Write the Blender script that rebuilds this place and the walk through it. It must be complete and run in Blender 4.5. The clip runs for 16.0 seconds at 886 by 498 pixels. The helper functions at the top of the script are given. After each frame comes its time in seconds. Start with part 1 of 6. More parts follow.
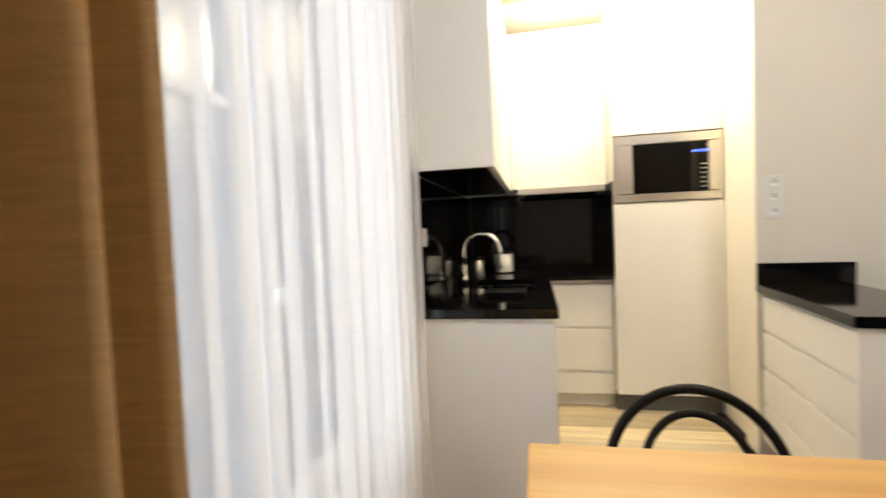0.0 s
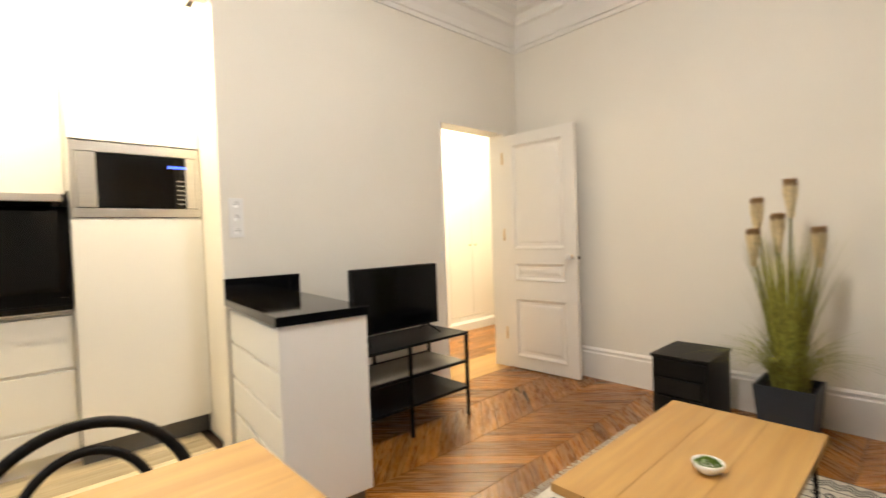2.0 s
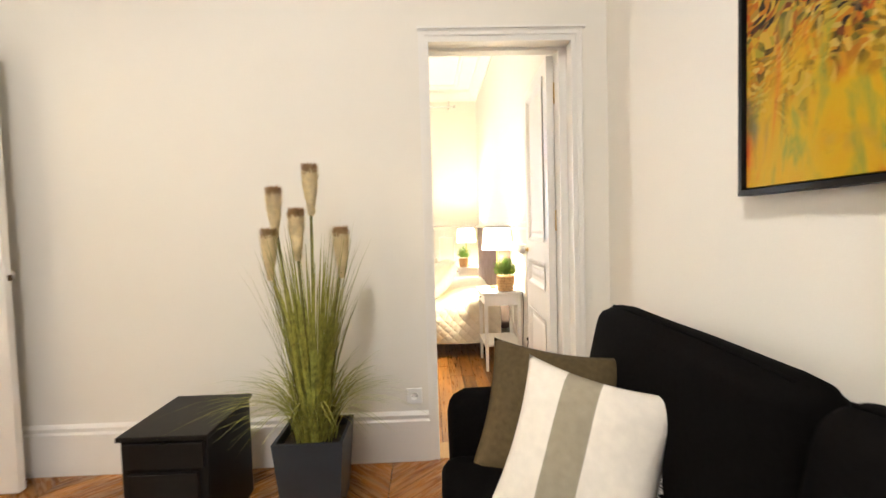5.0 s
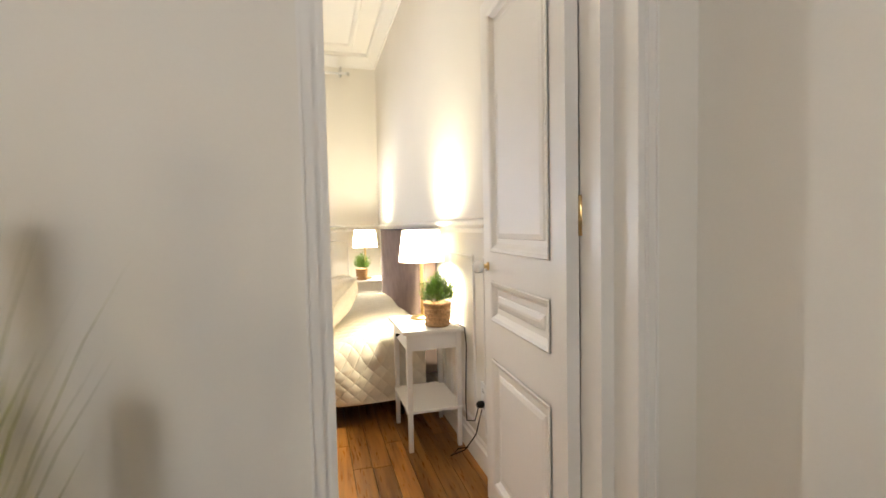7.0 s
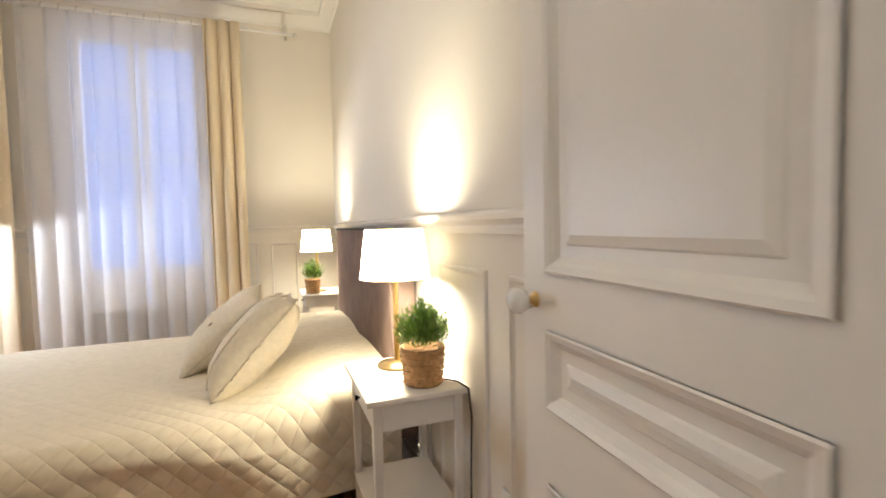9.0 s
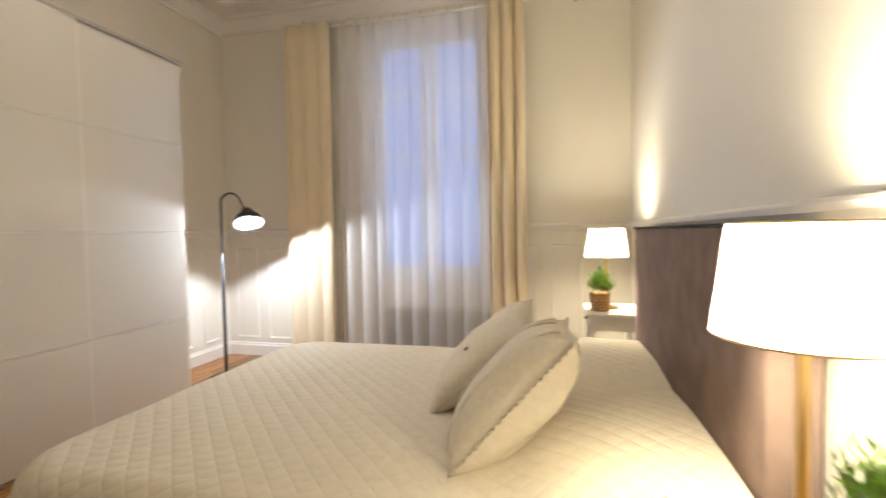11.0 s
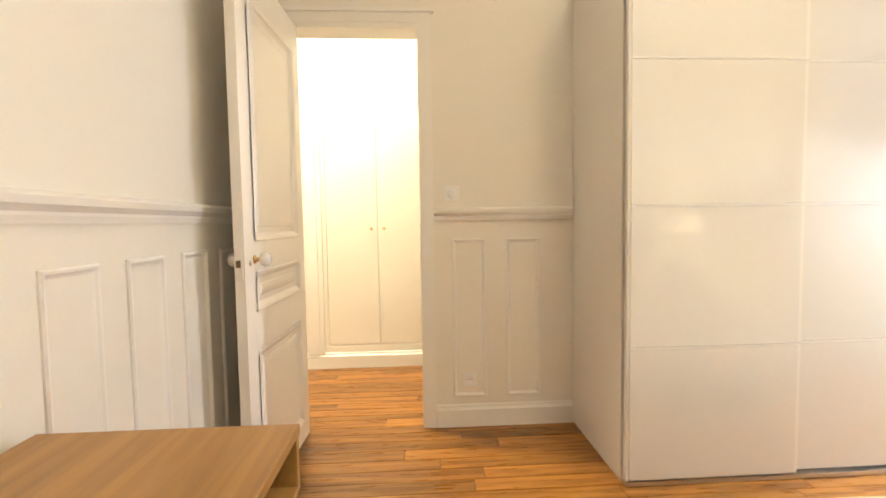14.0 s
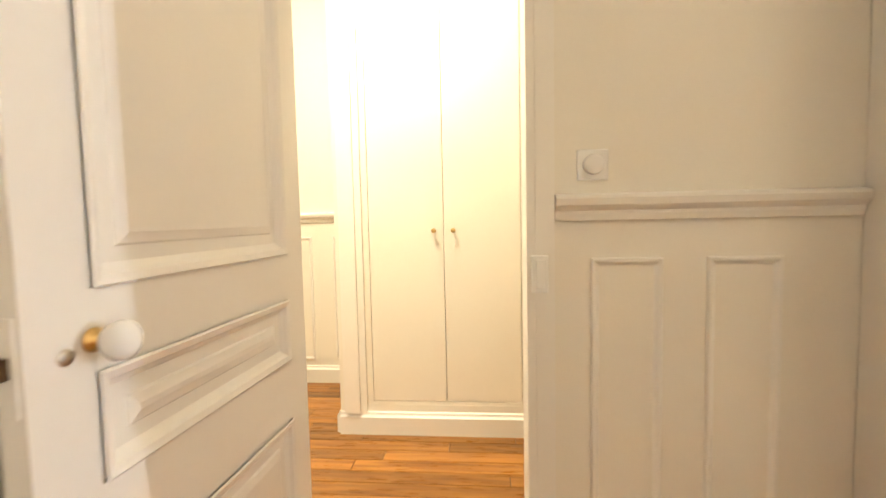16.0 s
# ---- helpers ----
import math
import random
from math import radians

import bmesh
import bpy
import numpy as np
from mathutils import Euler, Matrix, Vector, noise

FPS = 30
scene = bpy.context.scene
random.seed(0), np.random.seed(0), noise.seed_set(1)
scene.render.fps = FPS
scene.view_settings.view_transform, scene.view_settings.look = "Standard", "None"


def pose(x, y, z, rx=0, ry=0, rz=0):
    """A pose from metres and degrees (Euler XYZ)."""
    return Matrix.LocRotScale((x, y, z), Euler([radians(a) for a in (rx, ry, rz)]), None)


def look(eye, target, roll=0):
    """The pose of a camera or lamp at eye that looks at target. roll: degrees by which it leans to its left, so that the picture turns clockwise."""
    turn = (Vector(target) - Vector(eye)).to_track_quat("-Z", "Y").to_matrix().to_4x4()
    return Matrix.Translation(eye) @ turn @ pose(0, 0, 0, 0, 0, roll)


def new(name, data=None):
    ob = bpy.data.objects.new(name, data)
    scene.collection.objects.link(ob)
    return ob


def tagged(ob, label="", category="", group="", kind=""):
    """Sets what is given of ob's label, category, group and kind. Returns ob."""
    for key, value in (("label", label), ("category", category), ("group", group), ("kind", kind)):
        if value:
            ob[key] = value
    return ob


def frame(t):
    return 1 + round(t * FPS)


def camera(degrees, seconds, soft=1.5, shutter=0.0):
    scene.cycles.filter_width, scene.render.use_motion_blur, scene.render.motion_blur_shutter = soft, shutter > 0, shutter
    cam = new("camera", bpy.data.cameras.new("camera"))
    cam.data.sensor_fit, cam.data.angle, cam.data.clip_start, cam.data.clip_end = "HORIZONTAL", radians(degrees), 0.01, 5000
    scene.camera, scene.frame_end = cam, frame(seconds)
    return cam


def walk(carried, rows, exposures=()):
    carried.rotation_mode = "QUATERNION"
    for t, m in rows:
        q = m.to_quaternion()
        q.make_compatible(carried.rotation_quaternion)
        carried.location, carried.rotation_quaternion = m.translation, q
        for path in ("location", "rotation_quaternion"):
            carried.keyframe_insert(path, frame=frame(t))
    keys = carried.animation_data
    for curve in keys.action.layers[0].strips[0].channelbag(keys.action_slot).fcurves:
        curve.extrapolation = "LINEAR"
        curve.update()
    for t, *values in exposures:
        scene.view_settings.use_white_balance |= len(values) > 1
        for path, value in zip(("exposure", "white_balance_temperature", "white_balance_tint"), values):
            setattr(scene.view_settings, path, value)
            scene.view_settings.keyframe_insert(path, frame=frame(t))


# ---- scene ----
cam = camera(88.1, 16.0, shutter=0.4)
PATH = [
    (0, (2.638, -3.742, 1.246), (0.679, -4.141, 1.172), -2.4),
    (0.5, (2.625, -3.697, 1.235), (0.633, -3.533, 1.162), -2.2),
    (1, (2.625, -3.626, 1.228), (0.732, -2.984, 1.158), -1.9),
    (1.5, (2.653, -3.524, 1.21), (0.935, -2.501, 1.156), -1.9),
    (2, (2.677, -3.44, 1.206), (1.204, -2.088, 1.153), -2.1),
    (2.5, (2.715, -3.35, 1.206), (1.563, -1.716, 1.132), -2.6),
    (3, (2.772, -3.243, 1.2), (1.964, -1.416, 1.1), -2.8),
    (3.5, (2.79, -3.1, 1.185), (2.32, -1.16, 1.066), -2.6),
    (4, (2.791, -2.911, 1.179), (2.583, -0.925, 1.061), -2.2),
    (4.2, (2.759, -2.834, 1.166), (2.643, -0.84, 1.066), -2.1),
    (4.7, (2.662, -2.50, 1.168), (2.655, -0.50, 1.075), -1.8),
    (5.3, (2.582, -2.08, 1.17), (2.722, -0.085, 1.083), -1.4),
    (6.3, (2.576, -1.407, 1.175), (2.945, 0.557, 1.091), -0.7),
    (6.5, (2.573, -1.267, 1.177), (2.994, 0.687, 1.1), -0.5),
    (7, (2.605, -0.923, 1.173), (3.145, 1.0, 1.076), -1.2),
    (7.5, (2.621, -0.657, 1.169), (3.318, 1.216, 1.076), -1.3),
    (8, (2.662, -0.409, 1.172), (3.505, 1.403, 1.084), -1.1),
    (8.2, (2.678, -0.336, 1.166), (3.55, 1.462, 1.087), -0.6),
    (10.3, (2.899, 0.596, 1.164), (2.895, 2.593, 1.051), -1.9),
    (10.7, (2.849, 0.735, 1.159), (2.61, 2.718, 1.071), -1.2),
    (11, (2.825, 0.829, 1.151), (2.332, 2.766, 1.079), -1.0),
    (11.5, (2.769, 0.934, 1.16), (1.762, 2.661, 1.093), -0.8),
    (12, (2.643, 0.96, 1.15), (1.191, 2.334, 1.081), -0.9),
    (12.5, (2.552, 0.951, 1.168), (0.824, 1.954, 1.083), -0.3),
    (13, (2.47, 0.995, 1.148), (0.586, 1.661, 1.055), -0.4),
    (13.5, (2.335, 1.096, 1.134), (0.37, 1.454, 1.032), -0.5),
    (14, (2.159, 1.153, 1.128), (0.166, 1.266, 1.014), -0.9),
    (14.5, (1.906, 1.187, 1.134), (-0.089, 1.126, 1.004), -0.7),
    (15, (1.611, 1.174, 1.135), (-0.378, 1.025, 0.993), -0.7),
    (15.5, (1.273, 1.145, 1.15), (-0.71, 0.928, 1.002), -1.0),
    (16, (0.924, 1.06, 1.154), (-1.063, 0.879, 1.019), -1.2),
]
walk(cam, [(t, look(eye, target, roll)) for t, eye, target, roll in PATH],
     [(0, -0.7, 6500, 10), (1.0, -0.72, 6500, 10), (1.5, -0.62, 6600, 10), (2.5, -0.42, 6500, 10), (3.0, -0.40, 6450, 10), (3.5, -0.22, 6400, 10), (4.2, -0.12, 6350, 10),
      (6.3, -0.58, 6000, 10), (7.0, -0.97, 5950, 10), (8.2, -1.22, 5950, 12), (10.3, -1.68, 6450, 13), (11.0, -1.70, 6350, 12), (12.5, -1.17, 6600, 10), (13.5, -0.72, 6600, 10), (14.5, -0.61, 6600, 10), (16.0, -0.70, 6650, 10)])

# ---- world, light, exposure ----
world = bpy.data.worlds.new("sky")
scene.world = world
world.use_nodes = True
wn = world.node_tree.nodes
sky = wn.new("ShaderNodeTexSky")
sky.sky_type, sky.sun_disc, sky.sun_elevation, sky.sun_rotation = "NISHITA", False, radians(25), radians(200)
wn["Background"].inputs[1].default_value = 0.08
world.node_tree.links.new(sky.outputs[0], wn["Background"].inputs[0])


def area_light(name, m, sx, sy, watts, colour, spread=180):
    d = bpy.data.lights.new(name, "AREA")
    d.shape, d.size, d.size_y, d.energy, d.color, d.spread = "RECTANGLE", sx, sy, watts, colour, radians(spread)
    ob = new(name, d)
    ob.matrix_world = m
    return ob


def point_light(name, at, watts, colour, radius=0.03):
    d = bpy.data.lights.new(name, "POINT")
    d.energy, d.color, d.shadow_soft_size = watts, colour, radius
    ob = new(name, d)
    ob.location = at
    return ob


DAY, WARM, COOL = (0.86, 0.93, 1.0), (1.0, 0.87, 0.59), (0.88, 0.94, 1.0)
area_light("window_daylight", look((1.65, -4.33, 1.55), (1.9, 0, 1.35)), 1.2, 2.2, 18, (0.80, 0.90, 1.0))
area_light("bedroom_window_daylight", look((1.73, 4.86, 1.7), (1.73, 0, 1.5)), 0.95, 2.0, 42, (0.62, 0.74, 1.0))
for kx, ky in ((-0.25, -2.95), (-0.25, -3.45)):
    point_light("kitchen_downlight_beam", (kx, ky, 2.62), 95, (1.0, 0.82, 0.53), 0.035)
area_light("hall_light_beam", look((-0.85, 0.35, 3.05), (-0.85, 0.35, 0)), 0.3, 0.3, 165, (1.0, 0.88, 0.62))
for ly in (1.668, 3.97):
    point_light("bedside_bulb_light", (3.20 if ly < 2 else 3.12, ly, 1.06), 165, WARM, 0.072)
point_light("floor_lamp_bulb_light", (0.420, 3.999, 1.2606), 215, (0.90, 0.95, 1.0), 0.010)

# ---- materials ----


def mat(name, colour, rough=0.5, metal=0.0, vary=0.06, scale=6.0, bump=0.0, bscale=60.0, island=False, stretch=(1, 1, 1), spec=0.5):
    """A procedural surface: colour varied at two scales, with fine relief."""
    m = bpy.data.materials.new(name)
    m.use_nodes = True
    n, l = m.node_tree.nodes, m.node_tree.links
    b = n["Principled BSDF"]
    b.inputs["Roughness"].default_value, b.inputs["Metallic"].default_value = rough, metal
    b.inputs["Specular IOR Level"].default_value = spec
    tc = n.new("ShaderNodeTexCoord")
    mp = n.new("ShaderNodeMapping")
    mp.inputs["Scale"].default_value = stretch
    l.new(tc.outputs["Object"], mp.inputs["Vector"])
    big, fine = n.new("ShaderNodeTexNoise"), n.new("ShaderNodeTexNoise")
    big.inputs["Scale"].default_value, fine.inputs["Scale"].default_value = scale, bscale
    big.inputs["Detail"].default_value = 4
    fine.inputs["Detail"].default_value = 3
    for t in (big, fine):
        l.new(mp.outputs[0], t.inputs["Vector"])
    mix = n.new("ShaderNodeMath")
    mix.operation = "MULTIPLY_ADD"
    mix.inputs[1].default_value = 0.35
    l.new(fine.outputs["Fac"], mix.inputs[0])
    l.new(big.outputs["Fac"], mix.inputs[2])
    mr = n.new("ShaderNodeMapRange")
    mr.inputs["From Min"].default_value, mr.inputs["From Max"].default_value = 0.42, 0.92
    mr.inputs["To Min"].default_value, mr.inputs["To Max"].default_value = 1 - vary, 1 + vary
    l.new(mix.outputs[0], mr.inputs["Value"])
    val = mr.outputs[0]
    if island:
        oi = n.new("ShaderNodeObjectInfo")
        r2 = n.new("ShaderNodeMapRange")
        r2.inputs["To Min"].default_value, r2.inputs["To Max"].default_value = 0.72, 1.25
        l.new(oi.outputs["Random"], r2.inputs["Value"])
        mm = n.new("ShaderNodeMath")
        mm.operation = "MULTIPLY"
        l.new(val, mm.inputs[0])
        l.new(r2.outputs[0], mm.inputs[1])
        val = mm.outputs[0]
    sc = n.new("ShaderNodeVectorMath")
    sc.operation = "SCALE"
    sc.inputs[0].default_value = colour[:3]
    l.new(val, sc.inputs["Scale"])
    l.new(sc.outputs[0], b.inputs["Base Color"])
    if bump:
        bp = n.new("ShaderNodeBump")
        bp.inputs["Strength"].default_value, bp.inputs["Distance"].default_value = bump, 0.002
        l.new(fine.outputs["Fac"], bp.inputs["Height"])
        l.new(bp.outputs[0], b.inputs["Normal"])
    return m


def wood(name, colour, dark, rough=0.35, axis=0, island=True, grain=9.0):
    """Wood with grain along the object's axis, one tone per board."""
    m = bpy.data.materials.new(name)
    m.use_nodes = True
    n, l = m.node_tree.nodes, m.node_tree.links
    b = n["Principled BSDF"]
    b.inputs["Roughness"].default_value = rough
    tc, mp, oi = n.new("ShaderNodeTexCoord"), n.new("ShaderNodeMapping"), n.new("ShaderNodeObjectInfo")
    s = [grain * 3.2] * 3
    s[axis] = grain * 0.22
    mp.inputs["Scale"].default_value = s
    l.new(tc.outputs["Object"], mp.inputs["Vector"])
    off = n.new("ShaderNodeVectorMath")
    off.operation = "SCALE"
    off.inputs[0].default_value = (31.0, 17.0, 7.0)
    l.new(oi.outputs["Random"], off.inputs["Scale"])
    l.new(off.outputs[0], mp.inputs["Location"])
    t1, t2 = n.new("ShaderNodeTexNoise"), n.new("ShaderNodeTexNoise")
    t1.inputs["Scale"].default_value, t1.inputs["Detail"].default_value, t1.inputs["Distortion"].default_value = 1.0, 6, 0.6
    t2.inputs["Scale"].default_value, t2.inputs["Detail"].default_value = 4.0, 3
    for t in (t1, t2):
        l.new(mp.outputs[0], t.inputs["Vector"])
    r = n.new("ShaderNodeValToRGB")
    r.color_ramp.elements[0].position, r.color_ramp.elements[0].color = 0.32, (*dark, 1)
    r.color_ramp.elements[1].position, r.color_ramp.elements[1].color = 0.62, (*colour, 1)
    l.new(t1.outputs["Fac"], r.inputs["Fac"])
    rng = n.new("ShaderNodeMapRange")
    rng.inputs["To Min"].default_value, rng.inputs["To Max"].default_value = (0.62, 1.3) if island else (0.97, 1.03)
    l.new(oi.outputs["Random"], rng.inputs["Value"])
    f2 = n.new("ShaderNodeMapRange")
    f2.inputs["To Min"].default_value, f2.inputs["To Max"].default_value = 0.85, 1.12
    l.new(t2.outputs["Fac"], f2.inputs["Value"])
    mul = n.new("ShaderNodeMath")
    mul.operation = "MULTIPLY"
    l.new(rng.outputs[0], mul.inputs[0])
    l.new(f2.outputs[0], mul.inputs[1])
    sc = n.new("ShaderNodeVectorMath")
    sc.operation = "SCALE"
    l.new(r.outputs[0], sc.inputs[0])
    l.new(mul.outputs[0], sc.inputs["Scale"])
    l.new(sc.outputs[0], b.inputs["Base Color"])
    rr = n.new("ShaderNodeMapRange")
    rr.inputs["To Min"].default_value, rr.inputs["To Max"].default_value = rough - 0.08, rough + 0.15
    l.new(t2.outputs["Fac"], rr.inputs["Value"])
    l.new(rr.outputs[0], b.inputs["Roughness"])
    bp = n.new("ShaderNodeBump")
    bp.inputs["Strength"].default_value, bp.inputs["Distance"].default_value = 0.25, 0.001
    l.new(t1.outputs["Fac"], bp.inputs["Height"])
    l.new(bp.outputs[0], b.inputs["Normal"])
    return m


def glow(name, colour, strength):
    m = bpy.data.materials.new(name)
    m.use_nodes = True
    b = m.node_tree.nodes["Principled BSDF"]
    b.inputs["Base Color"].default_value = (*colour, 1)
    b.inputs["Emission Color"].default_value = (*colour, 1)
    b.inputs["Emission Strength"].default_value = strength
    return m


def cloth(name, colour, clear=0.0, through_light=0.4, weave=900.0, slub=True):
    """Thin woven cloth: part diffuse, part translucent, part open between the threads."""
    m = bpy.data.materials.new(name)
    m.use_nodes = True
    n, l = m.node_tree.nodes, m.node_tree.links
    n.remove(n["Principled BSDF"])
    out = n["Material Output"]
    tc = n.new("ShaderNodeTexCoord")
    mp = n.new("ShaderNodeMapping")
    mp.inputs["Scale"].default_value = (14, 14, 160)
    l.new(tc.outputs["Object"], mp.inputs["Vector"])
    t = n.new("ShaderNodeTexNoise")
    t.inputs["Scale"].default_value, t.inputs["Detail"].default_value = 1.0, 4
    l.new(mp.outputs[0], t.inputs["Vector"])
    mr = n.new("ShaderNodeMapRange")
    mr.inputs["To Min"].default_value, mr.inputs["To Max"].default_value = (0.78, 1.18) if slub else (0.95, 1.05)
    l.new(t.outputs["Fac"], mr.inputs["Value"])
    sc = n.new("ShaderNodeVectorMath")
    sc.operation = "SCALE"
    sc.inputs[0].default_value = colour
    l.new(mr.outputs[0], sc.inputs["Scale"])
    d, tr, cl = n.new("ShaderNodeBsdfDiffuse"), n.new("ShaderNodeBsdfTranslucent"), n.new("ShaderNodeBsdfTransparent")
    bp = n.new("ShaderNodeBump")
    bp.inputs["Strength"].default_value, bp.inputs["Distance"].default_value = 0.3, 0.001
    l.new(t.outputs["Fac"], bp.inputs["Height"])
    l.new(bp.outputs[0], d.inputs["Normal"])
    l.new(sc.outputs[0], d.inputs["Color"])
    l.new(sc.outputs[0], tr.inputs["Color"])
    m1, m2 = n.new("ShaderNodeMixShader"), n.new("ShaderNodeMixShader")
    m1.inputs[0].default_value, m2.inputs[0].default_value = through_light, clear
    l.new(d.outputs[0], m1.inputs[1])
    l.new(tr.outputs[0], m1.inputs[2])
    l.new(m1.outputs[0], m2.inputs[1])
    l.new(cl.outputs[0], m2.inputs[2])
    l.new(m2.outputs[0], out.inputs["Surface"])
    return m


def glass_mat():
    m = bpy.data.materials.new("window_glass")
    m.use_nodes = True
    n, l = m.node_tree.nodes, m.node_tree.links
    n.remove(n["Principled BSDF"])
    g, t, mx, fr = n.new("ShaderNodeBsdfGlossy"), n.new("ShaderNodeBsdfTransparent"), n.new("ShaderNodeMixShader"), n.new("ShaderNodeFresnel")
    g.inputs["Roughness"].default_value = 0.28
    fr.inputs[0].default_value = 1.45
    l.new(fr.outputs[0], mx.inputs[0])
    l.new(t.outputs[0], mx.inputs[1])
    l.new(g.outputs[0], mx.inputs[2])
    l.new(mx.outputs[0], n["Material Output"].inputs["Surface"])
    return m


WALL = mat("warm_white_wall_paint", (0.80, 0.76, 0.685), 0.75, vary=0.025, scale=1.3, bump=0.12, bscale=140)
CEIL = mat("ceiling_paint", (0.84, 0.82, 0.78), 0.85, vary=0.02, scale=1.0, bump=0.1, bscale=120)
TRIM = mat("satin_white_woodwork_paint", (0.82, 0.79, 0.74), 0.38, vary=0.02, scale=2.5, bump=0.06, bscale=70)
CLOSET = mat("cream_closet_paint", (0.82, 0.78, 0.70), 0.42, vary=0.02, scale=1.5, bump=0.05, bscale=60)
LACQ = mat("matt_white_kitchen_lacquer", (0.80, 0.79, 0.76), 0.42, vary=0.012, scale=2.0)
GLOSS = mat("glossy_white_wardrobe_glass", (0.78, 0.76, 0.72), 0.04, vary=0.01, scale=1.0, spec=1.0)
PAXSIDE = mat("white_foil_panel", (0.80, 0.77, 0.71), 0.45, vary=0.015, scale=2.0)
GRANITE = mat("polished_black_granite", (0.004, 0.004, 0.0045), 0.07, vary=0.6, scale=120, bscale=300, spec=0.28)
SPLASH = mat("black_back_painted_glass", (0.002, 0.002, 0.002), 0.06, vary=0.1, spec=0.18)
STEEL = mat("brushed_steel", (0.62, 0.60, 0.57), 0.28, 1.0, 0.06, 4, bump=0.1, bscale=30, stretch=(1, 1, 40))
CHROME = mat("polished_chrome", (0.75, 0.75, 0.76), 0.07, 1.0, 0.02)
BRASS = mat("satin_brass", (0.72, 0.52, 0.24), 0.28, 1.0, 0.08, 9)
BLACKM = mat("black_powder_coated_metal", (0.0035, 0.0035, 0.004), 0.42, 0.0, 0.15, 20, spec=0.10)
BLACKW = mat("black_stained_wood", (0.006, 0.005, 0.0045), 0.45, 0.0, 0.25, 12, bump=0.15, bscale=50, spec=0.16)
SCREEN = mat("black_screen_glass", (0.003, 0.003, 0.0035), 0.10, vary=0.1, spec=0.16)
PLASTW = mat("white_plastic", (0.82, 0.81, 0.79), 0.35, vary=0.01)
PLASTB = mat("black_plastic", (0.006, 0.006, 0.006), 0.4, vary=0.1, spec=0.18)
GREYP = mat("grey_plinth", (0.10, 0.10, 0.10), 0.45, vary=0.1, scale=8)
SOFA = mat("charcoal_wool_upholstery", (0.0036, 0.0031, 0.0030), 0.9, 0.0, 0.3, 90, bump=0.45, bscale=22, spec=0.02)
BROWNC = mat("olive_brown_linen", (0.085, 0.062, 0.032), 0.95, 0.0, 0.2, 60, bump=0.6, bscale=500, spec=0.1)
CREAMC = mat("off_white_cotton", (0.74, 0.69, 0.62), 0.92, 0.0, 0.06, 40, bump=0.5, bscale=500, spec=0.1)
STRIPE = mat("taupe_cotton_stripe", (0.30, 0.265, 0.20), 0.92, 0.0, 0.1, 40, bump=0.5, bscale=500, spec=0.1)
HEADB = mat("mauve_taupe_felt", (0.20, 0.145, 0.125), 0.95, 0.0, 0.18, 9, bump=0.5, bscale=400, spec=0.1)
BEDBASE = mat("dark_grey_bed_base_fabric", (0.035, 0.033, 0.035), 0.95, vary=0.2, scale=60, bump=0.5, bscale=400)
POT = mat("slate_blue_planter", (0.018, 0.022, 0.032), 0.5, vary=0.15, scale=8, bump=0.2)
GRASS = mat("dry_green_grass", (0.27, 0.27, 0.05), 0.6, vary=0.5, scale=30)
GREEN = mat("fresh_green_leaves", (0.135, 0.235, 0.028), 0.5, vary=0.45, scale=40)
STEMM = mat("yellow_green_stem", (0.16, 0.15, 0.035), 0.6, vary=0.3, scale=30)
PLUME = mat("cream_plume_fibre", (0.80, 0.68, 0.43), 0.95, vary=0.15, scale=40, bump=0.8, bscale=200)
PLUMETIP = mat("brown_plume_tip", (0.42, 0.26, 0.13), 0.95, vary=0.3, scale=60, bump=0.8, bscale=300)
BASKET = mat("woven_straw", (0.42, 0.24, 0.10), 0.75, vary=0.35, scale=70, bump=0.8, bscale=150)
SOIL = mat("dark_soil", (0.03, 0.02, 0.012), 0.95, vary=0.4, scale=60)
CERAM = mat("white_glazed_ceramic", (0.80, 0.79, 0.76), 0.18, vary=0.02)
RUGW = mat("ivory_rug_wool", (0.70, 0.65, 0.55), 0.95, vary=0.12, scale=40, bump=0.9, bscale=350, spec=0.05)
RUGB = mat("black_rug_wool", (0.03, 0.03, 0.03), 0.95, vary=0.2, scale=60, bump=0.9, bscale=350, spec=0.05)
OAKF = wood("chevron_oak", (0.36, 0.148, 0.027), (0.165, 0.054, 0.009), 0.24, 0)
OAKB = wood("bedroom_oak_board", (0.385, 0.168, 0.033), (0.185, 0.068, 0.012), 0.27, 1)
OAKT = wood("honey_oak_tabletop", (0.53, 0.315, 0.105), (0.44, 0.245, 0.074), 0.36, 1, False, 5.0)
OAKD = wood("desk_oak_veneer", (0.43, 0.235, 0.072), (0.29, 0.145, 0.042), 0.38, 0, False, 7.0)
KFLOOR = wood("pale_kitchen_plank", (0.66, 0.56, 0.38), (0.52, 0.42, 0.26), 0.4, 1)
SUBFLOOR = mat("dark_floor_gap", (0.03, 0.015, 0.007), 0.9)
FACADE = mat("pale_painted_brick", (0.72, 0.74, 0.78), 0.85, vary=0.08, scale=3, bump=0.2, bscale=80)
SHEER = cloth("white_voile", (0.92, 0.92, 0.93), 0.54, 0.50, slub=False)
SHEERB = cloth("white_voile_fine", (0.96, 0.95, 0.95), 0.46, 0.30, slub=False)
TANCURT = cloth("tan_slub_linen", (0.50, 0.33, 0.16), 0.0, 0.22)
CREAMCURT = cloth("cream_curtain_cotton", (0.92, 0.80, 0.60), 0.0, 0.15, slub=False)
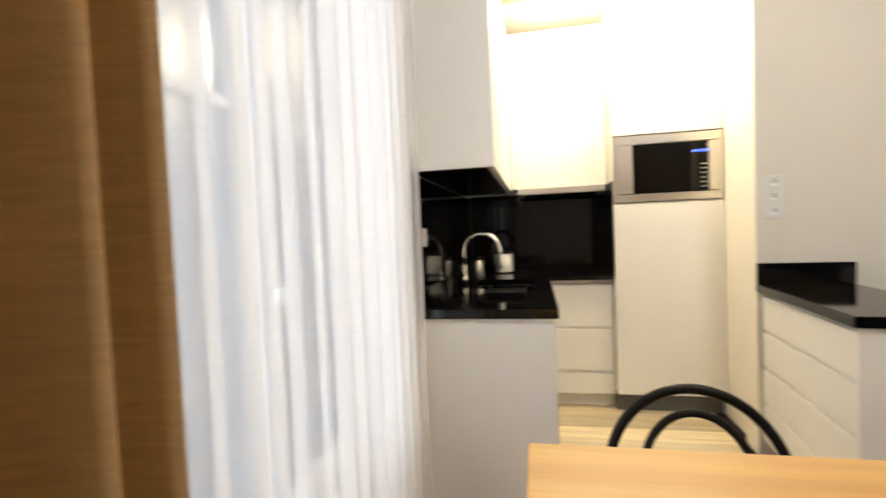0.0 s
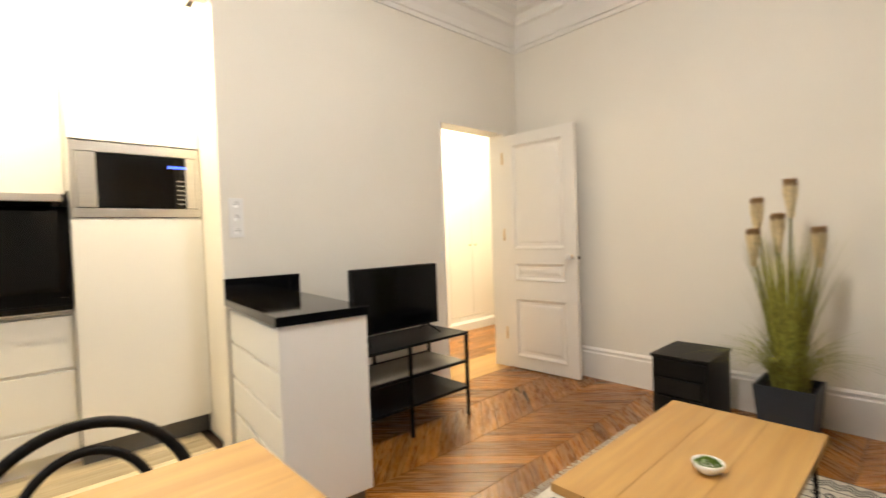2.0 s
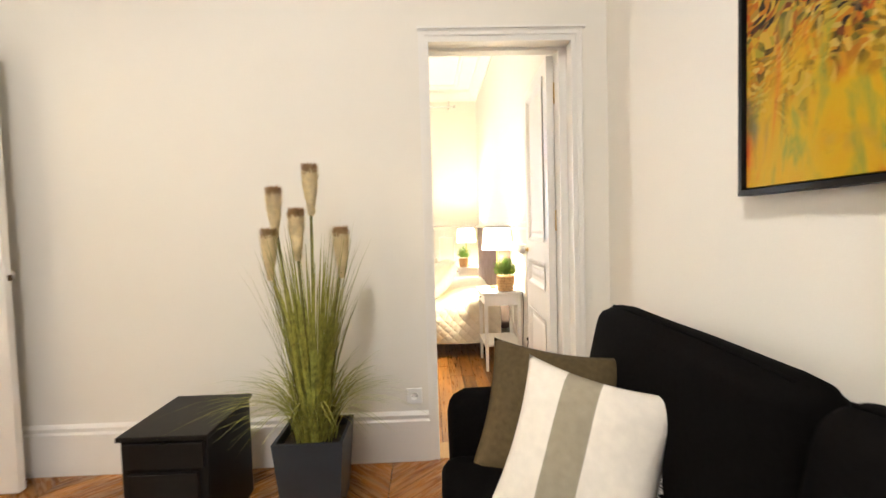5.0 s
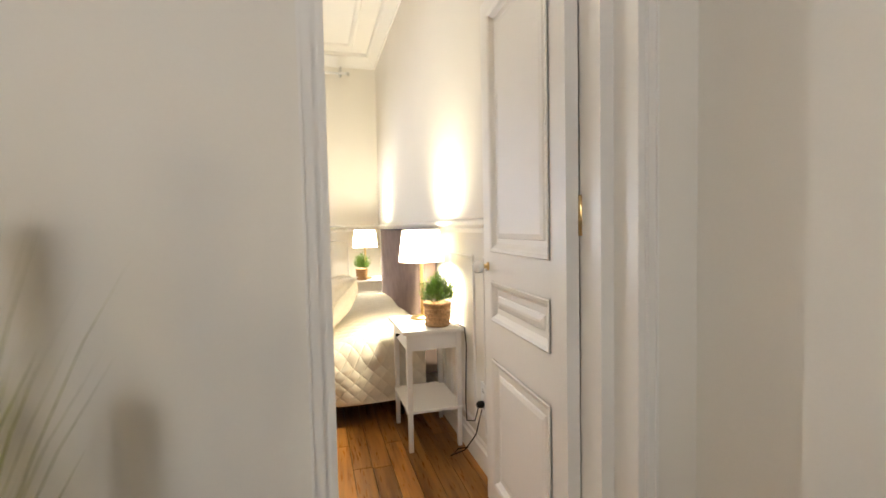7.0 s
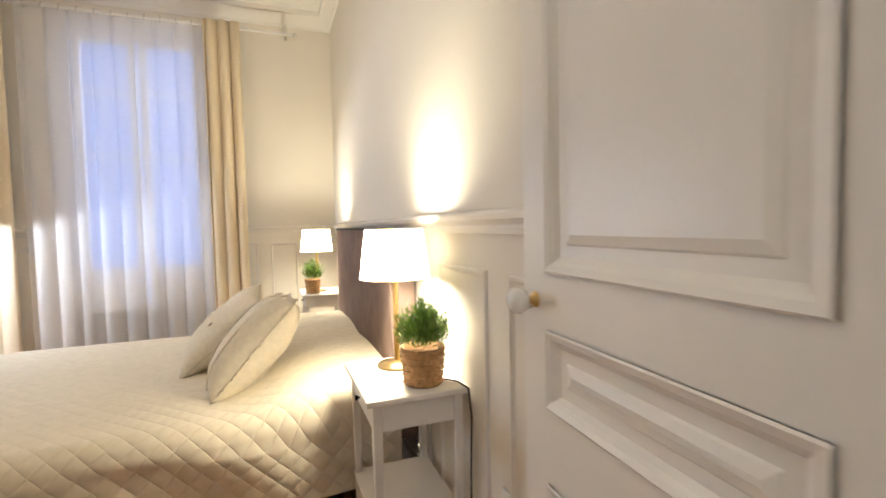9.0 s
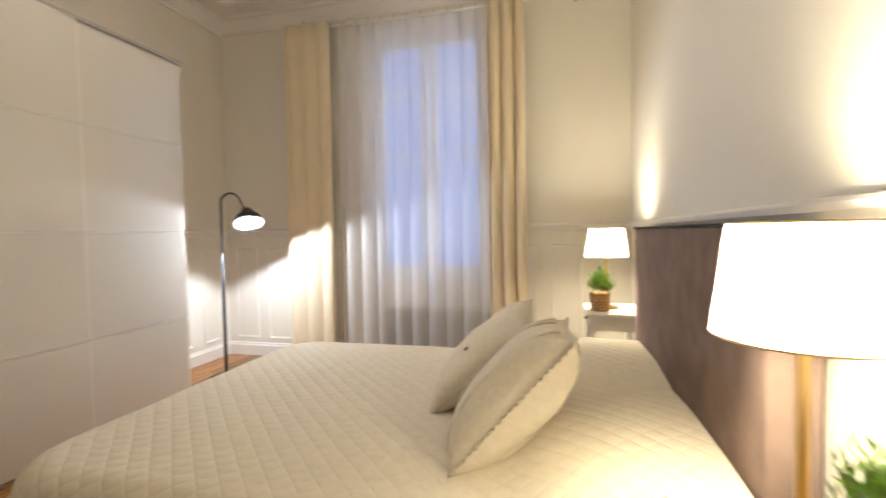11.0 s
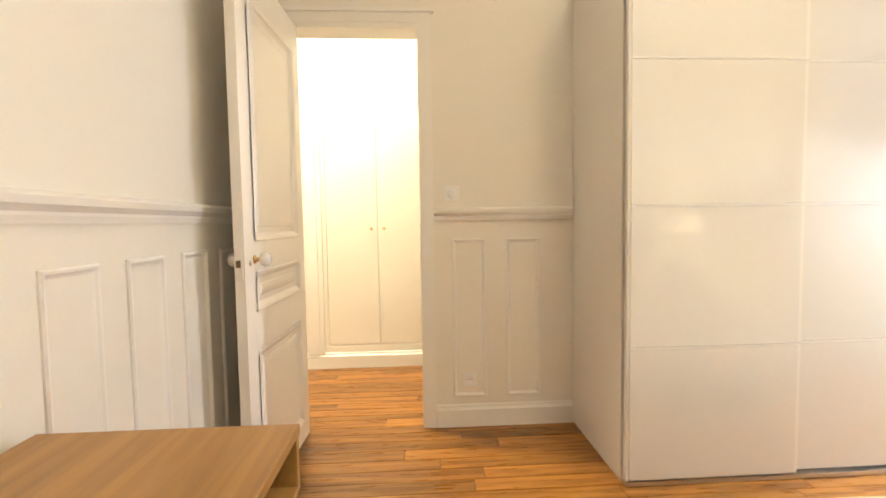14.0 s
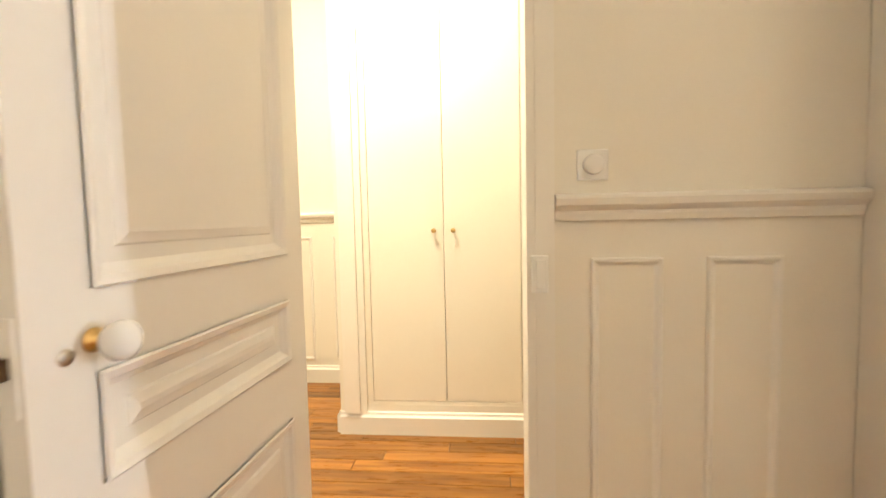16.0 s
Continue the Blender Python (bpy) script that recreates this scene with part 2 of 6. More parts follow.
SHADE = cloth("white_lampshade_fabric", (0.95, 0.91, 0.83), 0.0, 0.80, slub=False)
LAMPM = mat("slate_grey_lamp_metal", (0.055, 0.060, 0.072), 0.35, 0.4, 0.1, 15)
BRASSD = mat("dark_worn_brass", (0.10, 0.06, 0.03), 0.5, 0.8, 0.3, 40)
GLASS = glass_mat()
COOLBULB = glow("cool_bulb", (0.92, 0.96, 1.0), 40)
BEDC = mat("cream_bed_cotton", (0.77, 0.70, 0.58), 0.92, vary=0.07, scale=45, bump=0.7, bscale=260, spec=0.1)
DOWNL = glow("downlight_lens", (1.0, 0.88, 0.68), 20)
LED = glow("blue_display_digits", (0.05, 0.12, 1.0), 6)
DUSK = glow("blue_dusk_glow", (0.36, 0.49, 0.90), 1.75)
# Glow in place of the daylight that falls on the courtyard wall.
DAYGLOW = glow("daylit_wall_glow", (0.76, 0.87, 1.0), 1.15)


def quilt_mat():
    """Cream cotton with a lozenge quilting relief of about six centimetres."""
    m = mat("quilted_cream_cotton", (0.74, 0.665, 0.535), 0.9, vary=0.05, scale=25, spec=0.1)
    n, l = m.node_tree.nodes, m.node_tree.links
    tc, sep = n.new("ShaderNodeTexCoord"), n.new("ShaderNodeSeparateXYZ")
    l.new(tc.outputs["UV"], sep.inputs[0])

    def math_node(op, a, b=None):
        k = n.new("ShaderNodeMath")
        k.operation = op
        for i, v in enumerate((a, b)):
            if v is None:
                continue
            if isinstance(v, (int, float)):
                k.inputs[i].default_value = v
            else:
                l.new(v, k.inputs[i])
        return k.outputs[0]

    warp = n.new("ShaderNodeTexNoise")
    warp.inputs["Scale"].default_value = 3.0
    l.new(tc.outputs["UV"], warp.inputs["Vector"])
    wv = math_node("MULTIPLY", warp.outputs["Fac"], 0.03)
    u, v = math_node("ADD", sep.outputs[0], wv), math_node("ADD", sep.outputs[1], wv)
    a = math_node("ABSOLUTE", math_node("SINE", math_node("MULTIPLY", math_node("ADD", u, v), 38.0)))
    b = math_node("ABSOLUTE", math_node("SINE", math_node("MULTIPLY", math_node("SUBTRACT", u, v), 38.0)))
    h = math_node("POWER", math_node("MULTIPLY", a, b), 0.45)
    bp = n.new("ShaderNodeBump")
    bp.inputs["Strength"].default_value, bp.inputs["Distance"].default_value = 0.6, 0.007
    l.new(h, bp.inputs["Height"])
    l.new(bp.outputs[0], n["Principled BSDF"].inputs["Normal"])
    return m


QUILT = quilt_mat()


def canvas_mat():
    """Abstract canvas: ochre ground, red, green and dark strokes gathered towards the upper part."""
    m = bpy.data.materials.new("abstract_oil_canvas")
    m.use_nodes = True
    n, l = m.node_tree.nodes, m.node_tree.links
    b = n["Principled BSDF"]
    b.inputs["Roughness"].default_value, b.inputs["Specular IOR Level"].default_value = 0.5, 0.12
    tc = n.new("ShaderNodeTexCoord")

    def layer(scale, loc, detail, dist):
        mp, t = n.new("ShaderNodeMapping"), n.new("ShaderNodeTexNoise")
        mp.inputs["Scale"].default_value, mp.inputs["Location"].default_value = scale, loc
        t.inputs["Scale"].default_value, t.inputs["Detail"].default_value, t.inputs["Distortion"].default_value = 1.0, detail, dist
        l.new(tc.outputs["Object"], mp.inputs["Vector"])
        l.new(mp.outputs[0], t.inputs["Vector"])
        return t.outputs["Fac"]

    def ramp(fac, stops):
        r = n.new("ShaderNodeValToRGB")
        e = r.color_ramp.elements
        e[0].position, e[0].color = stops[0][0], (*stops[0][1], 1)
        e[1].position, e[1].color = stops[-1][0], (*stops[-1][1], 1)
        for p, c in stops[1:-1]:
            k = e.new(p)
            k.color = (*c, 1)
        l.new(fac, r.inputs["Fac"])
        return r.outputs[0]

    def dim(k, stops):
        return [(p, tuple(k * c for c in col)) for p, col in stops]

    ground = ramp(layer((7, 8.5, 2.6), (0, 0, 0), 7, 1.2), dim(0.85, [(0.30, (0.50, 0.07, 0.012)), (0.38, (0.62, 0.21, 0.012)), (0.46, (0.60, 0.33, 0.010)), (0.54, (0.58, 0.36, 0.012)), (0.60, (0.30, 0.30, 0.035)), (0.64, (0.55, 0.34, 0.015)), (0.70, (0.20, 0.25, 0.09)), (0.76, (0.62, 0.30, 0.05))]))
    mp, vo = n.new("ShaderNodeMapping"), n.new("ShaderNodeTexVoronoi")
    mp.inputs["Scale"].default_value = (10, 12, 17)
    warpn, addv = n.new("ShaderNodeTexNoise"), n.new("ShaderNodeVectorMath")
    warpn.inputs["Scale"].default_value = 5.0
    addv.operation = "MULTIPLY_ADD"
    addv.inputs[1].default_value = (0.25, 0.25, 0.25)
    l.new(tc.outputs["Object"], warpn.inputs["Vector"])
    l.new(warpn.outputs["Color"], addv.inputs[0])
    l.new(tc.outputs["Object"], addv.inputs[2])
    l.new(addv.outputs[0], mp.inputs["Vector"])
    l.new(mp.outputs[0], vo.inputs["Vector"])
    sepc = n.new("ShaderNodeSeparateColor")
    l.new(vo.outputs["Color"], sepc.inputs[0])
    strokes = ramp(sepc.outputs[0], dim(0.85, [(0.0, (0.02, 0.012, 0.01)), (0.14, (0.035, 0.022, 0.012)), (0.22, (0.24, 0.05, 0.012)), (0.34, (0.56, 0.22, 0.012)), (0.46, (0.05, 0.07, 0.015)), (0.56, (0.58, 0.40, 0.10)), (0.66, (0.50, 0.30, 0.02)), (0.76, (0.40, 0.07, 0.012)), (0.84, (0.22, 0.24, 0.03)), (0.92, (0.60, 0.36, 0.04)), (1.0, (0.03, 0.02, 0.03))]))
    sep = n.new("ShaderNodeSeparateXYZ")
    l.new(tc.outputs["Object"], sep.inputs[0])
    add = n.new("ShaderNodeMath")
    add.operation = "MULTIPLY_ADD"
    add.inputs[1].default_value = 1.1
    l.new(sep.outputs[2], add.inputs[0])
    l.new(layer((6, 7, 5), (3, 1, 2), 6, 1.0), add.inputs[2])
    r = n.new("ShaderNodeMapRange")
    r.inputs["From Min"].default_value, r.inputs["From Max"].default_value = 0.08, 0.34
    l.new(add.outputs[0], r.inputs["Value"])
    mx = n.new("ShaderNodeMix")
    mx.data_type = "RGBA"
    l.new(r.outputs[0], mx.inputs["Factor"])
    l.new(ground, mx.inputs["A"])
    l.new(strokes, mx.inputs["B"])
    cool = ramp(layer((2.6, 3.2, 2.4), (7, 2, 5), 4, 1.5), [(0.60, (0, 0, 0)), (0.70, (0.7, 0.7, 0.7))])
    m2 = n.new("ShaderNodeMix")
    m2.data_type = "RGBA"
    tone = ramp(layer((9, 12, 7), (1, 6, 3), 5, 1.0), [(0.40, (0.02, 0.025, 0.02)), (0.50, (0.05, 0.085, 0.03)), (0.60, (0.03, 0.075, 0.085))])
    l.new(cool, m2.inputs["Factor"])
    l.new(mx.outputs["Result"], m2.inputs["A"])
    l.new(tone, m2.inputs["B"])
    l.new(m2.outputs["Result"], b.inputs["Base Color"])
    bp = n.new("ShaderNodeBump")
    bp.inputs["Strength"].default_value, bp.inputs["Distance"].default_value = 0.5, 0.002
    l.new(layer((40, 60, 30), (0, 0, 0), 4, 0.5), bp.inputs["Height"])
    l.new(bp.outputs[0], b.inputs["Normal"])
    return m


CANVAS = canvas_mat()

from mathutils.bvhtree import BVHTree

# ---- mesh helpers ----


def mesh_ob(name, bm, material, smooth=False):
    me = bpy.data.meshes.new(name)
    bmesh.ops.recalc_face_normals(bm, faces=bm.faces)
    bm.to_mesh(me)
    bm.free()
    me.materials.append(material)
    if smooth:
        for p in me.polygons:
            p.use_smooth = True
    return new(name, me)


def part(name, bm, material, parent, label="", smooth=False):
    ob = mesh_ob(name, bm, material, smooth)
    ob.parent = parent
    if label:
        ob["label"] = label
    return ob


def thing(name, label, category, at=(0, 0, 0), turn=0.0, group=""):
    ob = new(name)
    ob.empty_display_size = 0.1
    ob.location, ob.rotation_euler = at, (0, 0, radians(turn))
    return tagged(ob, label, category, group)


def structure(name, bm, material, label, category="", smooth=False):
    return tagged(mesh_ob(name, bm, material, smooth), label, category or name.split("_")[0], kind="structure")


def box(bm, x0, x1, y0, y1, z0, z1, bevel=0.0, seg=2):
    r = bmesh.ops.create_cube(bm, size=1.0, matrix=Matrix.Translation(((x0 + x1) / 2, (y0 + y1) / 2, (z0 + z1) / 2)) @ Matrix.Diagonal((abs(x1 - x0), abs(y1 - y0), abs(z1 - z0), 1)))
    if bevel:
        edges = list({e for v in r["verts"] for e in v.link_edges})
        bmesh.ops.bevel(bm, geom=edges, offset=bevel, segments=seg, affect="EDGES", profile=0.5)
    return bm


def boxes(rows, bevel=0.0):
    bm = bmesh.new()
    for r in rows:
        box(bm, *r, bevel=bevel)
    return bm


def lathe(rings, steps=32, at=(0, 0, 0), bm=None, cap=True):
    """A turned body from (radius, height) pairs."""
    bm = bm or bmesh.new()
    loops = []
    for r, z in rings:
        loops.append([bm.verts.new((at[0] + r * math.cos(2 * math.pi * k / steps), at[1] + r * math.sin(2 * math.pi * k / steps), at[2] + z)) for k in range(steps)])
    for a, b in zip(loops, loops[1:]):
        for k in range(steps):
            bm.faces.new((a[k], a[(k + 1) % steps], b[(k + 1) % steps], b[k]))
    if cap:
        bm.faces.new(loops[0][::-1])
        bm.faces.new(loops[-1])
    return bm


def tube(points, radius, steps=10, bm=None, taper=None):
    """A round bar along points."""
    bm = bm or bmesh.new()
    pts = [Vector(p) for p in points]
    up, loops = None, []
    for i, p in enumerate(pts):
        d = (pts[min(i + 1, len(pts) - 1)] - pts[max(i - 1, 0)]).normalized()
        if up is None:
            up = d.orthogonal().normalized()
        up = (up - d * up.dot(d)).normalized()
        side = d.cross(up)
        r = radius if taper is None else radius + (taper - radius) * i / (len(pts) - 1)
        loops.append([bm.verts.new(p + r * (math.cos(2 * math.pi * k / steps) * up + math.sin(2 * math.pi * k / steps) * side)) for k in range(steps)])
    for a, b in zip(loops, loops[1:]):
        for k in range(steps):
            bm.faces.new((a[k], a[(k + 1) % steps], b[(k + 1) % steps], b[k]))
    bm.faces.new(loops[0][::-1])
    bm.faces.new(loops[-1])
    return bm


def rect_frame(bm, origin, u, v, n, w, h, profile):
    """A mitred frame round a rectangle: profile gives (inset, height over the face)."""
    o, u, v, n = Vector(origin), Vector(u), Vector(v), Vector(n)
    loops = []
    for d, z in profile:
        loops.append([bm.verts.new(o + u * a + v * b + n * z) for a, b in ((d, d), (w - d, d), (w - d, h - d), (d, h - d))])
    for a, b in zip(loops, loops[1:]):
        for k in range(4):
            bm.faces.new((a[k], a[(k + 1) % 4], b[(k + 1) % 4], b[k]))
    return bm




def strip(bm, a, b, n, profile):
    """A moulding from a to b: profile gives (height along z, depth along n)."""
    a, b, n = Vector(a), Vector(b), Vector(n)
    rows = [(bm.verts.new(a + Vector((0, 0, z)) + n * d), bm.verts.new(b + Vector((0, 0, z)) + n * d)) for z, d in profile]
    for p, q in zip(rows, rows[1:]):
        bm.faces.new((p[0], p[1], q[1], q[0]))
    bm.faces.new([p[0] for p in rows])
    bm.faces.new([p[1] for p in rows][::-1])
    return bm


RAIL = [(-0.035, 0), (-0.035, 0.010), (-0.018, 0.016), (-0.010, 0.016), (0.005, 0.034), (0.022, 0.038), (0.03, 0.03), (0.036, 0.0)]
SKIRT = [(0, 0), (0, 0.022), (0.095, 0.022), (0.105, 0.012), (0.118, 0.009), (0.122, 0.0)]
SKIRTL = [(0, 0), (0, 0.022), (0.205, 0.022), (0.215, 0.014), (0.235, 0.018), (0.245, 0.008), (0.252, 0.0)]


def cornice(name, x0, x1, y0, y1, profile, label):
    bm = bmesh.new()
    loops = []
    for d, z in profile:
        loops.append([bm.verts.new(p) for p in ((x0 + d, y0 + d, z), (x1 - d, y0 + d, z), (x1 - d, y1 - d, z), (x0 + d, y1 - d, z))])
    for a, b in zip(loops, loops[1:]):
        for k in range(4):
            bm.faces.new((a[k], a[(k + 1) % 4], b[(k + 1) % 4], b[k]))
    return structure(name, bm, CEIL, label, "moulding")


def pillow(w, h, t, seed=0, nn=26, pinch=0.07):
    """A stuffed cushion in the x-z plane, thickest in the middle, pulled-in edges, soft creases."""
    bm = bmesh.new()
    grids = []
    for s in (-1, 1):
        g = []
        for i in range(nn + 1):
            row = []
            for j in range(nn + 1):
                u, v = 2 * i / nn - 1, 2 * j / nn - 1
                k = (1 - abs(u) ** 2.6) * (1 - abs(v) ** 2.6)
                pull = 1 - pinch * (1 - u * u) * abs(v) ** 3
                pull2 = 1 - pinch * (1 - v * v) * abs(u) ** 3
                x, z = u * w / 2 * pull2, v * h / 2 * pull
                wr = noise.noise(Vector((u * 2.2 + seed, v * 2.2, seed * 1.7 + s))) * 0.012 * (0.3 + k)
                row.append(bm.verts.new((x, s * (t / 2 * max(k, 0) ** 0.55 + wr * (k > 0)), z)))
            g.append(row)
        grids.append(g)
        for i in range(nn):
            for j in range(nn):
                bm.faces.new((g[i][j], g[i + 1][j], g[i + 1][j + 1], g[i][j + 1]))
    bmesh.ops.remove_doubles(bm, verts=bm.verts, dist=0.0004)
    return bm


def soft_box(x0, x1, y0, y1, z0, z1, r=0.06, cuts=10, puff=0.0, seed=0):
    """An upholstered block with rounded edges and slightly puffed faces."""
    bm = bmesh.new()
    bmesh.ops.create_cube(bm, size=2.0)
    bmesh.ops.subdivide_edges(bm, edges=bm.edges[:], cuts=cuts, use_grid_fill=True)
    hx, hy, hz = (x1 - x0) / 2, (y1 - y0) / 2, (z1 - z0) / 2
    c = Vector(((x0 + x1) / 2, (y0 + y1) / 2, (z0 + z1) / 2))
    for v in bm.verts:
        p = Vector((v.co.x * hx, v.co.y * hy, v.co.z * hz))
        q = Vector((max(-hx + r, min(hx - r, p.x)), max(-hy + r, min(hy - r, p.y)), max(-hz + r, min(hz - r, p.z))))
        d = p - q
        if d.length > 1e-6:
            p = q + d.normalized() * r
        k = max(0, 1 - max(abs(v.co.x) if hx > min(hy, hz) else 0, abs(v.co.y) if hy > min(hx, hz) else 0, abs(v.co.z) if hz > min(hx, hy) else 0) ** 2)
        w = noise.noise(c * 2 + p * 2.6 + Vector((seed, 0, 0))) * 0.006
        p += (d.normalized() if d.length > 1e-6 else Vector()) * (puff * k + w * (puff > 0))
        v.co = c + p
    return bm


def curtain(name, x0, x1, y, z0, z1, material, label, folds, depth, seed=0, group="", thick=0.0):
    """A hanging cloth with uneven folds; the folds loosen towards the hem."""
    rnd = random.Random(seed)
    bm = bmesh.new()
    nu, nv = folds * 10, 14
    ph = [rnd.uniform(-0.5, 0.5) for _ in range(folds + 2)]
    am = [rnd.uniform(0.55, 1.25) for _ in range(folds + 2)]
    rows = []
    for j in range(nv + 1):
        v = j / nv
        row = []
        for i in range(nu + 1):
            u = i / nu
            f = u * folds
            k = int(min(f, folds - 1e-6))
            t = f - k
            a = am[k] * (1 - t) + am[k + 1] * t
            p = ph[k] * (1 - t) + ph[k + 1] * t
            w = 1 + 0.25 * (1 - v) * math.sin(3 * u + seed)
            row.append(bm.verts.new((x0 + (x1 - x0) * (u + 0.35 / folds * math.sin(2 * math.pi * f + 1.2) * 0.4), y + depth * a * w * math.sin(2 * math.pi * f + p + 0.25 * (1 - v) * math.sin(5 * u)), z0 + (z1 - z0) * v)))
        rows.append(row)
    for a, b in zip(rows, rows[1:]):
        for i in range(nu):
            bm.faces.new((a[i], a[i + 1], b[i + 1], b[i]))
    e = thing(name, label, "curtain", group=group)
    c = part("cloth", bm, material, e, smooth=True)
    if thick:
        s = c.modifiers.new("thickness", "SOLIDIFY")
        s.thickness = thick
    return e

# ---- structure: walls, ceilings, openings ----
XE, YS, H = 3.52, -4.27, 3.20  # living room: east wall, south wall, ceiling
BX0, BX1, BY0, BY1 = -0.325, 3.37, 0.17, 4.65  # bedroom
structure("wall_living_west", boxes([
    (-0.15, 0, -2.63, -0.965, 0, H), (-0.15, 0, -0.20, 0, 0, H), (-0.15, 0, -0.965, -0.20, 2.115, H),
    (-0.12, 0, -3.895, -2.63, 2.56, H), (-0.12, 0, YS, -3.895, 2.645, H)]), WALL, "plain warm white plastered living room wall", "wall")
structure("wall_living_north", boxes([
    (-0.15, 2.630, 0.0, 0.165, 0, H), (3.345, XE + 0.3, 0.0, 0.17, 0, H), (2.630, 3.345, 0.0, 0.17, 2.09, H)]), WALL, "warm white plastered wall with a tall doorway", "wall")
structure("wall_living_east", boxes([(XE, XE + 0.3, YS - 0.3, 0, 0, H)]), WALL, "plain warm white wall behind the sofa", "wall")
structure("wall_living_south", boxes([
    (-1.25, 1.02, YS - 0.3, YS, 0, H), (2.28, XE, YS - 0.3, YS, 0, H), (1.02, 2.28, YS - 0.3, YS, 2.75, H), (1.02, 2.28, YS - 0.3, YS, 0, 0.06)]), WALL, "white wall with a tall french window", "wall")
structure("wall_kitchen_niche", boxes([
    (-1.25, -1.10, YS, -2.48, 0, H), (-1.10, -0.15, -2.585, -2.48, 0, H)]), WALL, "white walls closing the kitchen niche", "wall")
structure("ceiling_kitchen", boxes([(-1.10, -0.12, YS, -2.63, 2.70, 2.76)]), CEIL, "lowered white kitchen ceiling with downlights", "ceiling")
structure("ceiling_living", boxes([(-1.25, XE + 0.3, YS - 0.3, 0.0, H, H + 0.12)]), CEIL, "white ceiling framed by a plaster cornice", "ceiling")
cornice("cornice_living", 0.001, XE - 0.001, YS + 0.001, -0.001,
        [(0, 2.87), (0.012, 2.87), (0.02, 2.90), (0.035, 2.905), (0.05, 2.95), (0.10, 3.04), (0.125, 3.055), (0.125, 3.085), (0.16, 3.12), (0.21, 3.135), (0.22, 3.17), (0.24, 3.19), (0.24, 3.199)],
        "white stepped plaster cornice round the ceiling")
bm = bmesh.new()
rect_frame(bm, (0.38, YS + 0.38, H - 0.001), (1, 0, 0), (0, 1, 0), (0, 0, -1), XE - 0.76, -YS - 0.76, [(0, 0), (0, 0.02), (0.02, 0.035), (0.045, 0.03), (0.06, 0.012), (0.075, 0.016), (0.09, 0)])
structure("trim_ceiling_panel", bm, CEIL, "plaster panel moulding on the living room ceiling", "moulding")

# bedroom shell
structure("wall_bedroom_south", boxes([(-0.325, 2.40, 0.17, 0.35, 0, H)]), WALL, "cream panelled wall behind the desk", "wall")
structure("wall_bedroom_west", boxes([(-0.445, BX0, 1.18, BY1, 0, H), (-0.445, BX0, 0.17, 0.48, 0, H), (-0.445, BX0, 0.48, 1.18, 2.165, H)]), WALL, "cream panelled wall with an open doorway", "wall")
structure("wall_bedroom_north", boxes([(-0.445, 1.20, BY1, BY1 + 0.32, 0, H), (2.26, BX1, BY1, BY1 + 0.32, 0, H), (1.20, 2.26, BY1, BY1 + 0.32, 2.90, H), (1.20, 2.26, BY1 + 0.12, BY1 + 0.32, 0, 0.48)]), WALL, "cream panelled wall with a tall window", "wall")
structure("wall_bedroom_east", boxes([(BX1, XE + 0.3, 0.17, BY1 + 0.32, 0, H)]), WALL, "pale panelled wall behind the bed", "wall")
structure("ceiling_bedroom", boxes([(-0.445, XE + 0.3, 0.0, BY1 + 0.32, H, H + 0.12)]), CEIL, "white bedroom ceiling with a moulded border", "ceiling")
cornice("cornice_bedroom", BX0 + 0.001, BX1 - 0.001, BY0 + 0.181, BY1 - 0.001,
        [(0, 3.06), (0.012, 3.06), (0.02, 3.085), (0.05, 3.12), (0.085, 3.16), (0.10, 3.165), (0.11, 3.199)], "small cream plaster cornice")
bm = bmesh.new()
rect_frame(bm, (BX0 + 0.28, 0.65, H - 0.001), (1, 0, 0), (0, 1, 0), (0, 0, -1), BX1 - BX0 - 0.56, BY1 - 0.95, [(0, 0), (0, 0.018), (0.02, 0.03), (0.045, 0.02), (0.06, 0)])
structure("trim_bedroom_ceiling_panel", bm, CEIL, "plaster border moulding on the bedroom ceiling", "moulding")

# hall shell
HX = -1.44
structure("wall_hall", boxes([
    (HX - 0.12, HX, 1.36, 2.7, 0, H), (HX - 0.12, HX, 0.42, 1.36, 2.62, H), (HX - 0.12, HX, 0.42, 1.36, 0, 0.16), (HX - 0.6, HX, 0.27, 0.42, 0, H), (HX - 0.72, HX - 0.6, 0.27, 1.5, 0, H),
    (-2.35, -2.2, -1.6, 0.42, 0, H), (-2.35, -0.15, -1.75, -1.6, 0, H), (HX - 0.72, -0.445, 2.7, 2.85, 0, H), (-2.2, HX - 0.6, 0.42, 0.54, 0, H)]), WALL, "cream painted hall walls", "wall")
structure("ceiling_hall", boxes([(-2.35, -0.15, -1.75, 0.0, H, H + 0.12), (-2.35, -0.445, 0.0, 2.85, H, H + 0.12)]), CEIL, "white hall ceiling", "ceiling")


def casing(bm, wall_axis, face, n, a0, a1, top, w=0.095):
    """An architrave of three bands round a doorway, on the face of a wall."""
    prof = [(0, 0.008), (w * 0.34, 0.011), (w * 0.42, 0.015), (w * 0.78, 0.015), (w * 0.86, 0.020), (w, 0.020)]
    for k in range(len(prof) - 1):
        d0, h = prof[k]
        d1 = prof[k + 1][0]
        for s in ((a0 - d1, a0 - d0, 0, top + d1), (a1 + d0, a1 + d1, 0, top + d1), (a0 - d0, a1 + d0, top + d0, top + d1)):
            lo, hi = sorted((face, face + n * h))
            if wall_axis == "y":
                box(bm, s[0], s[1], lo, hi, s[2], s[3])
            else:
                box(bm, lo, hi, s[0], s[1], s[2], s[3])


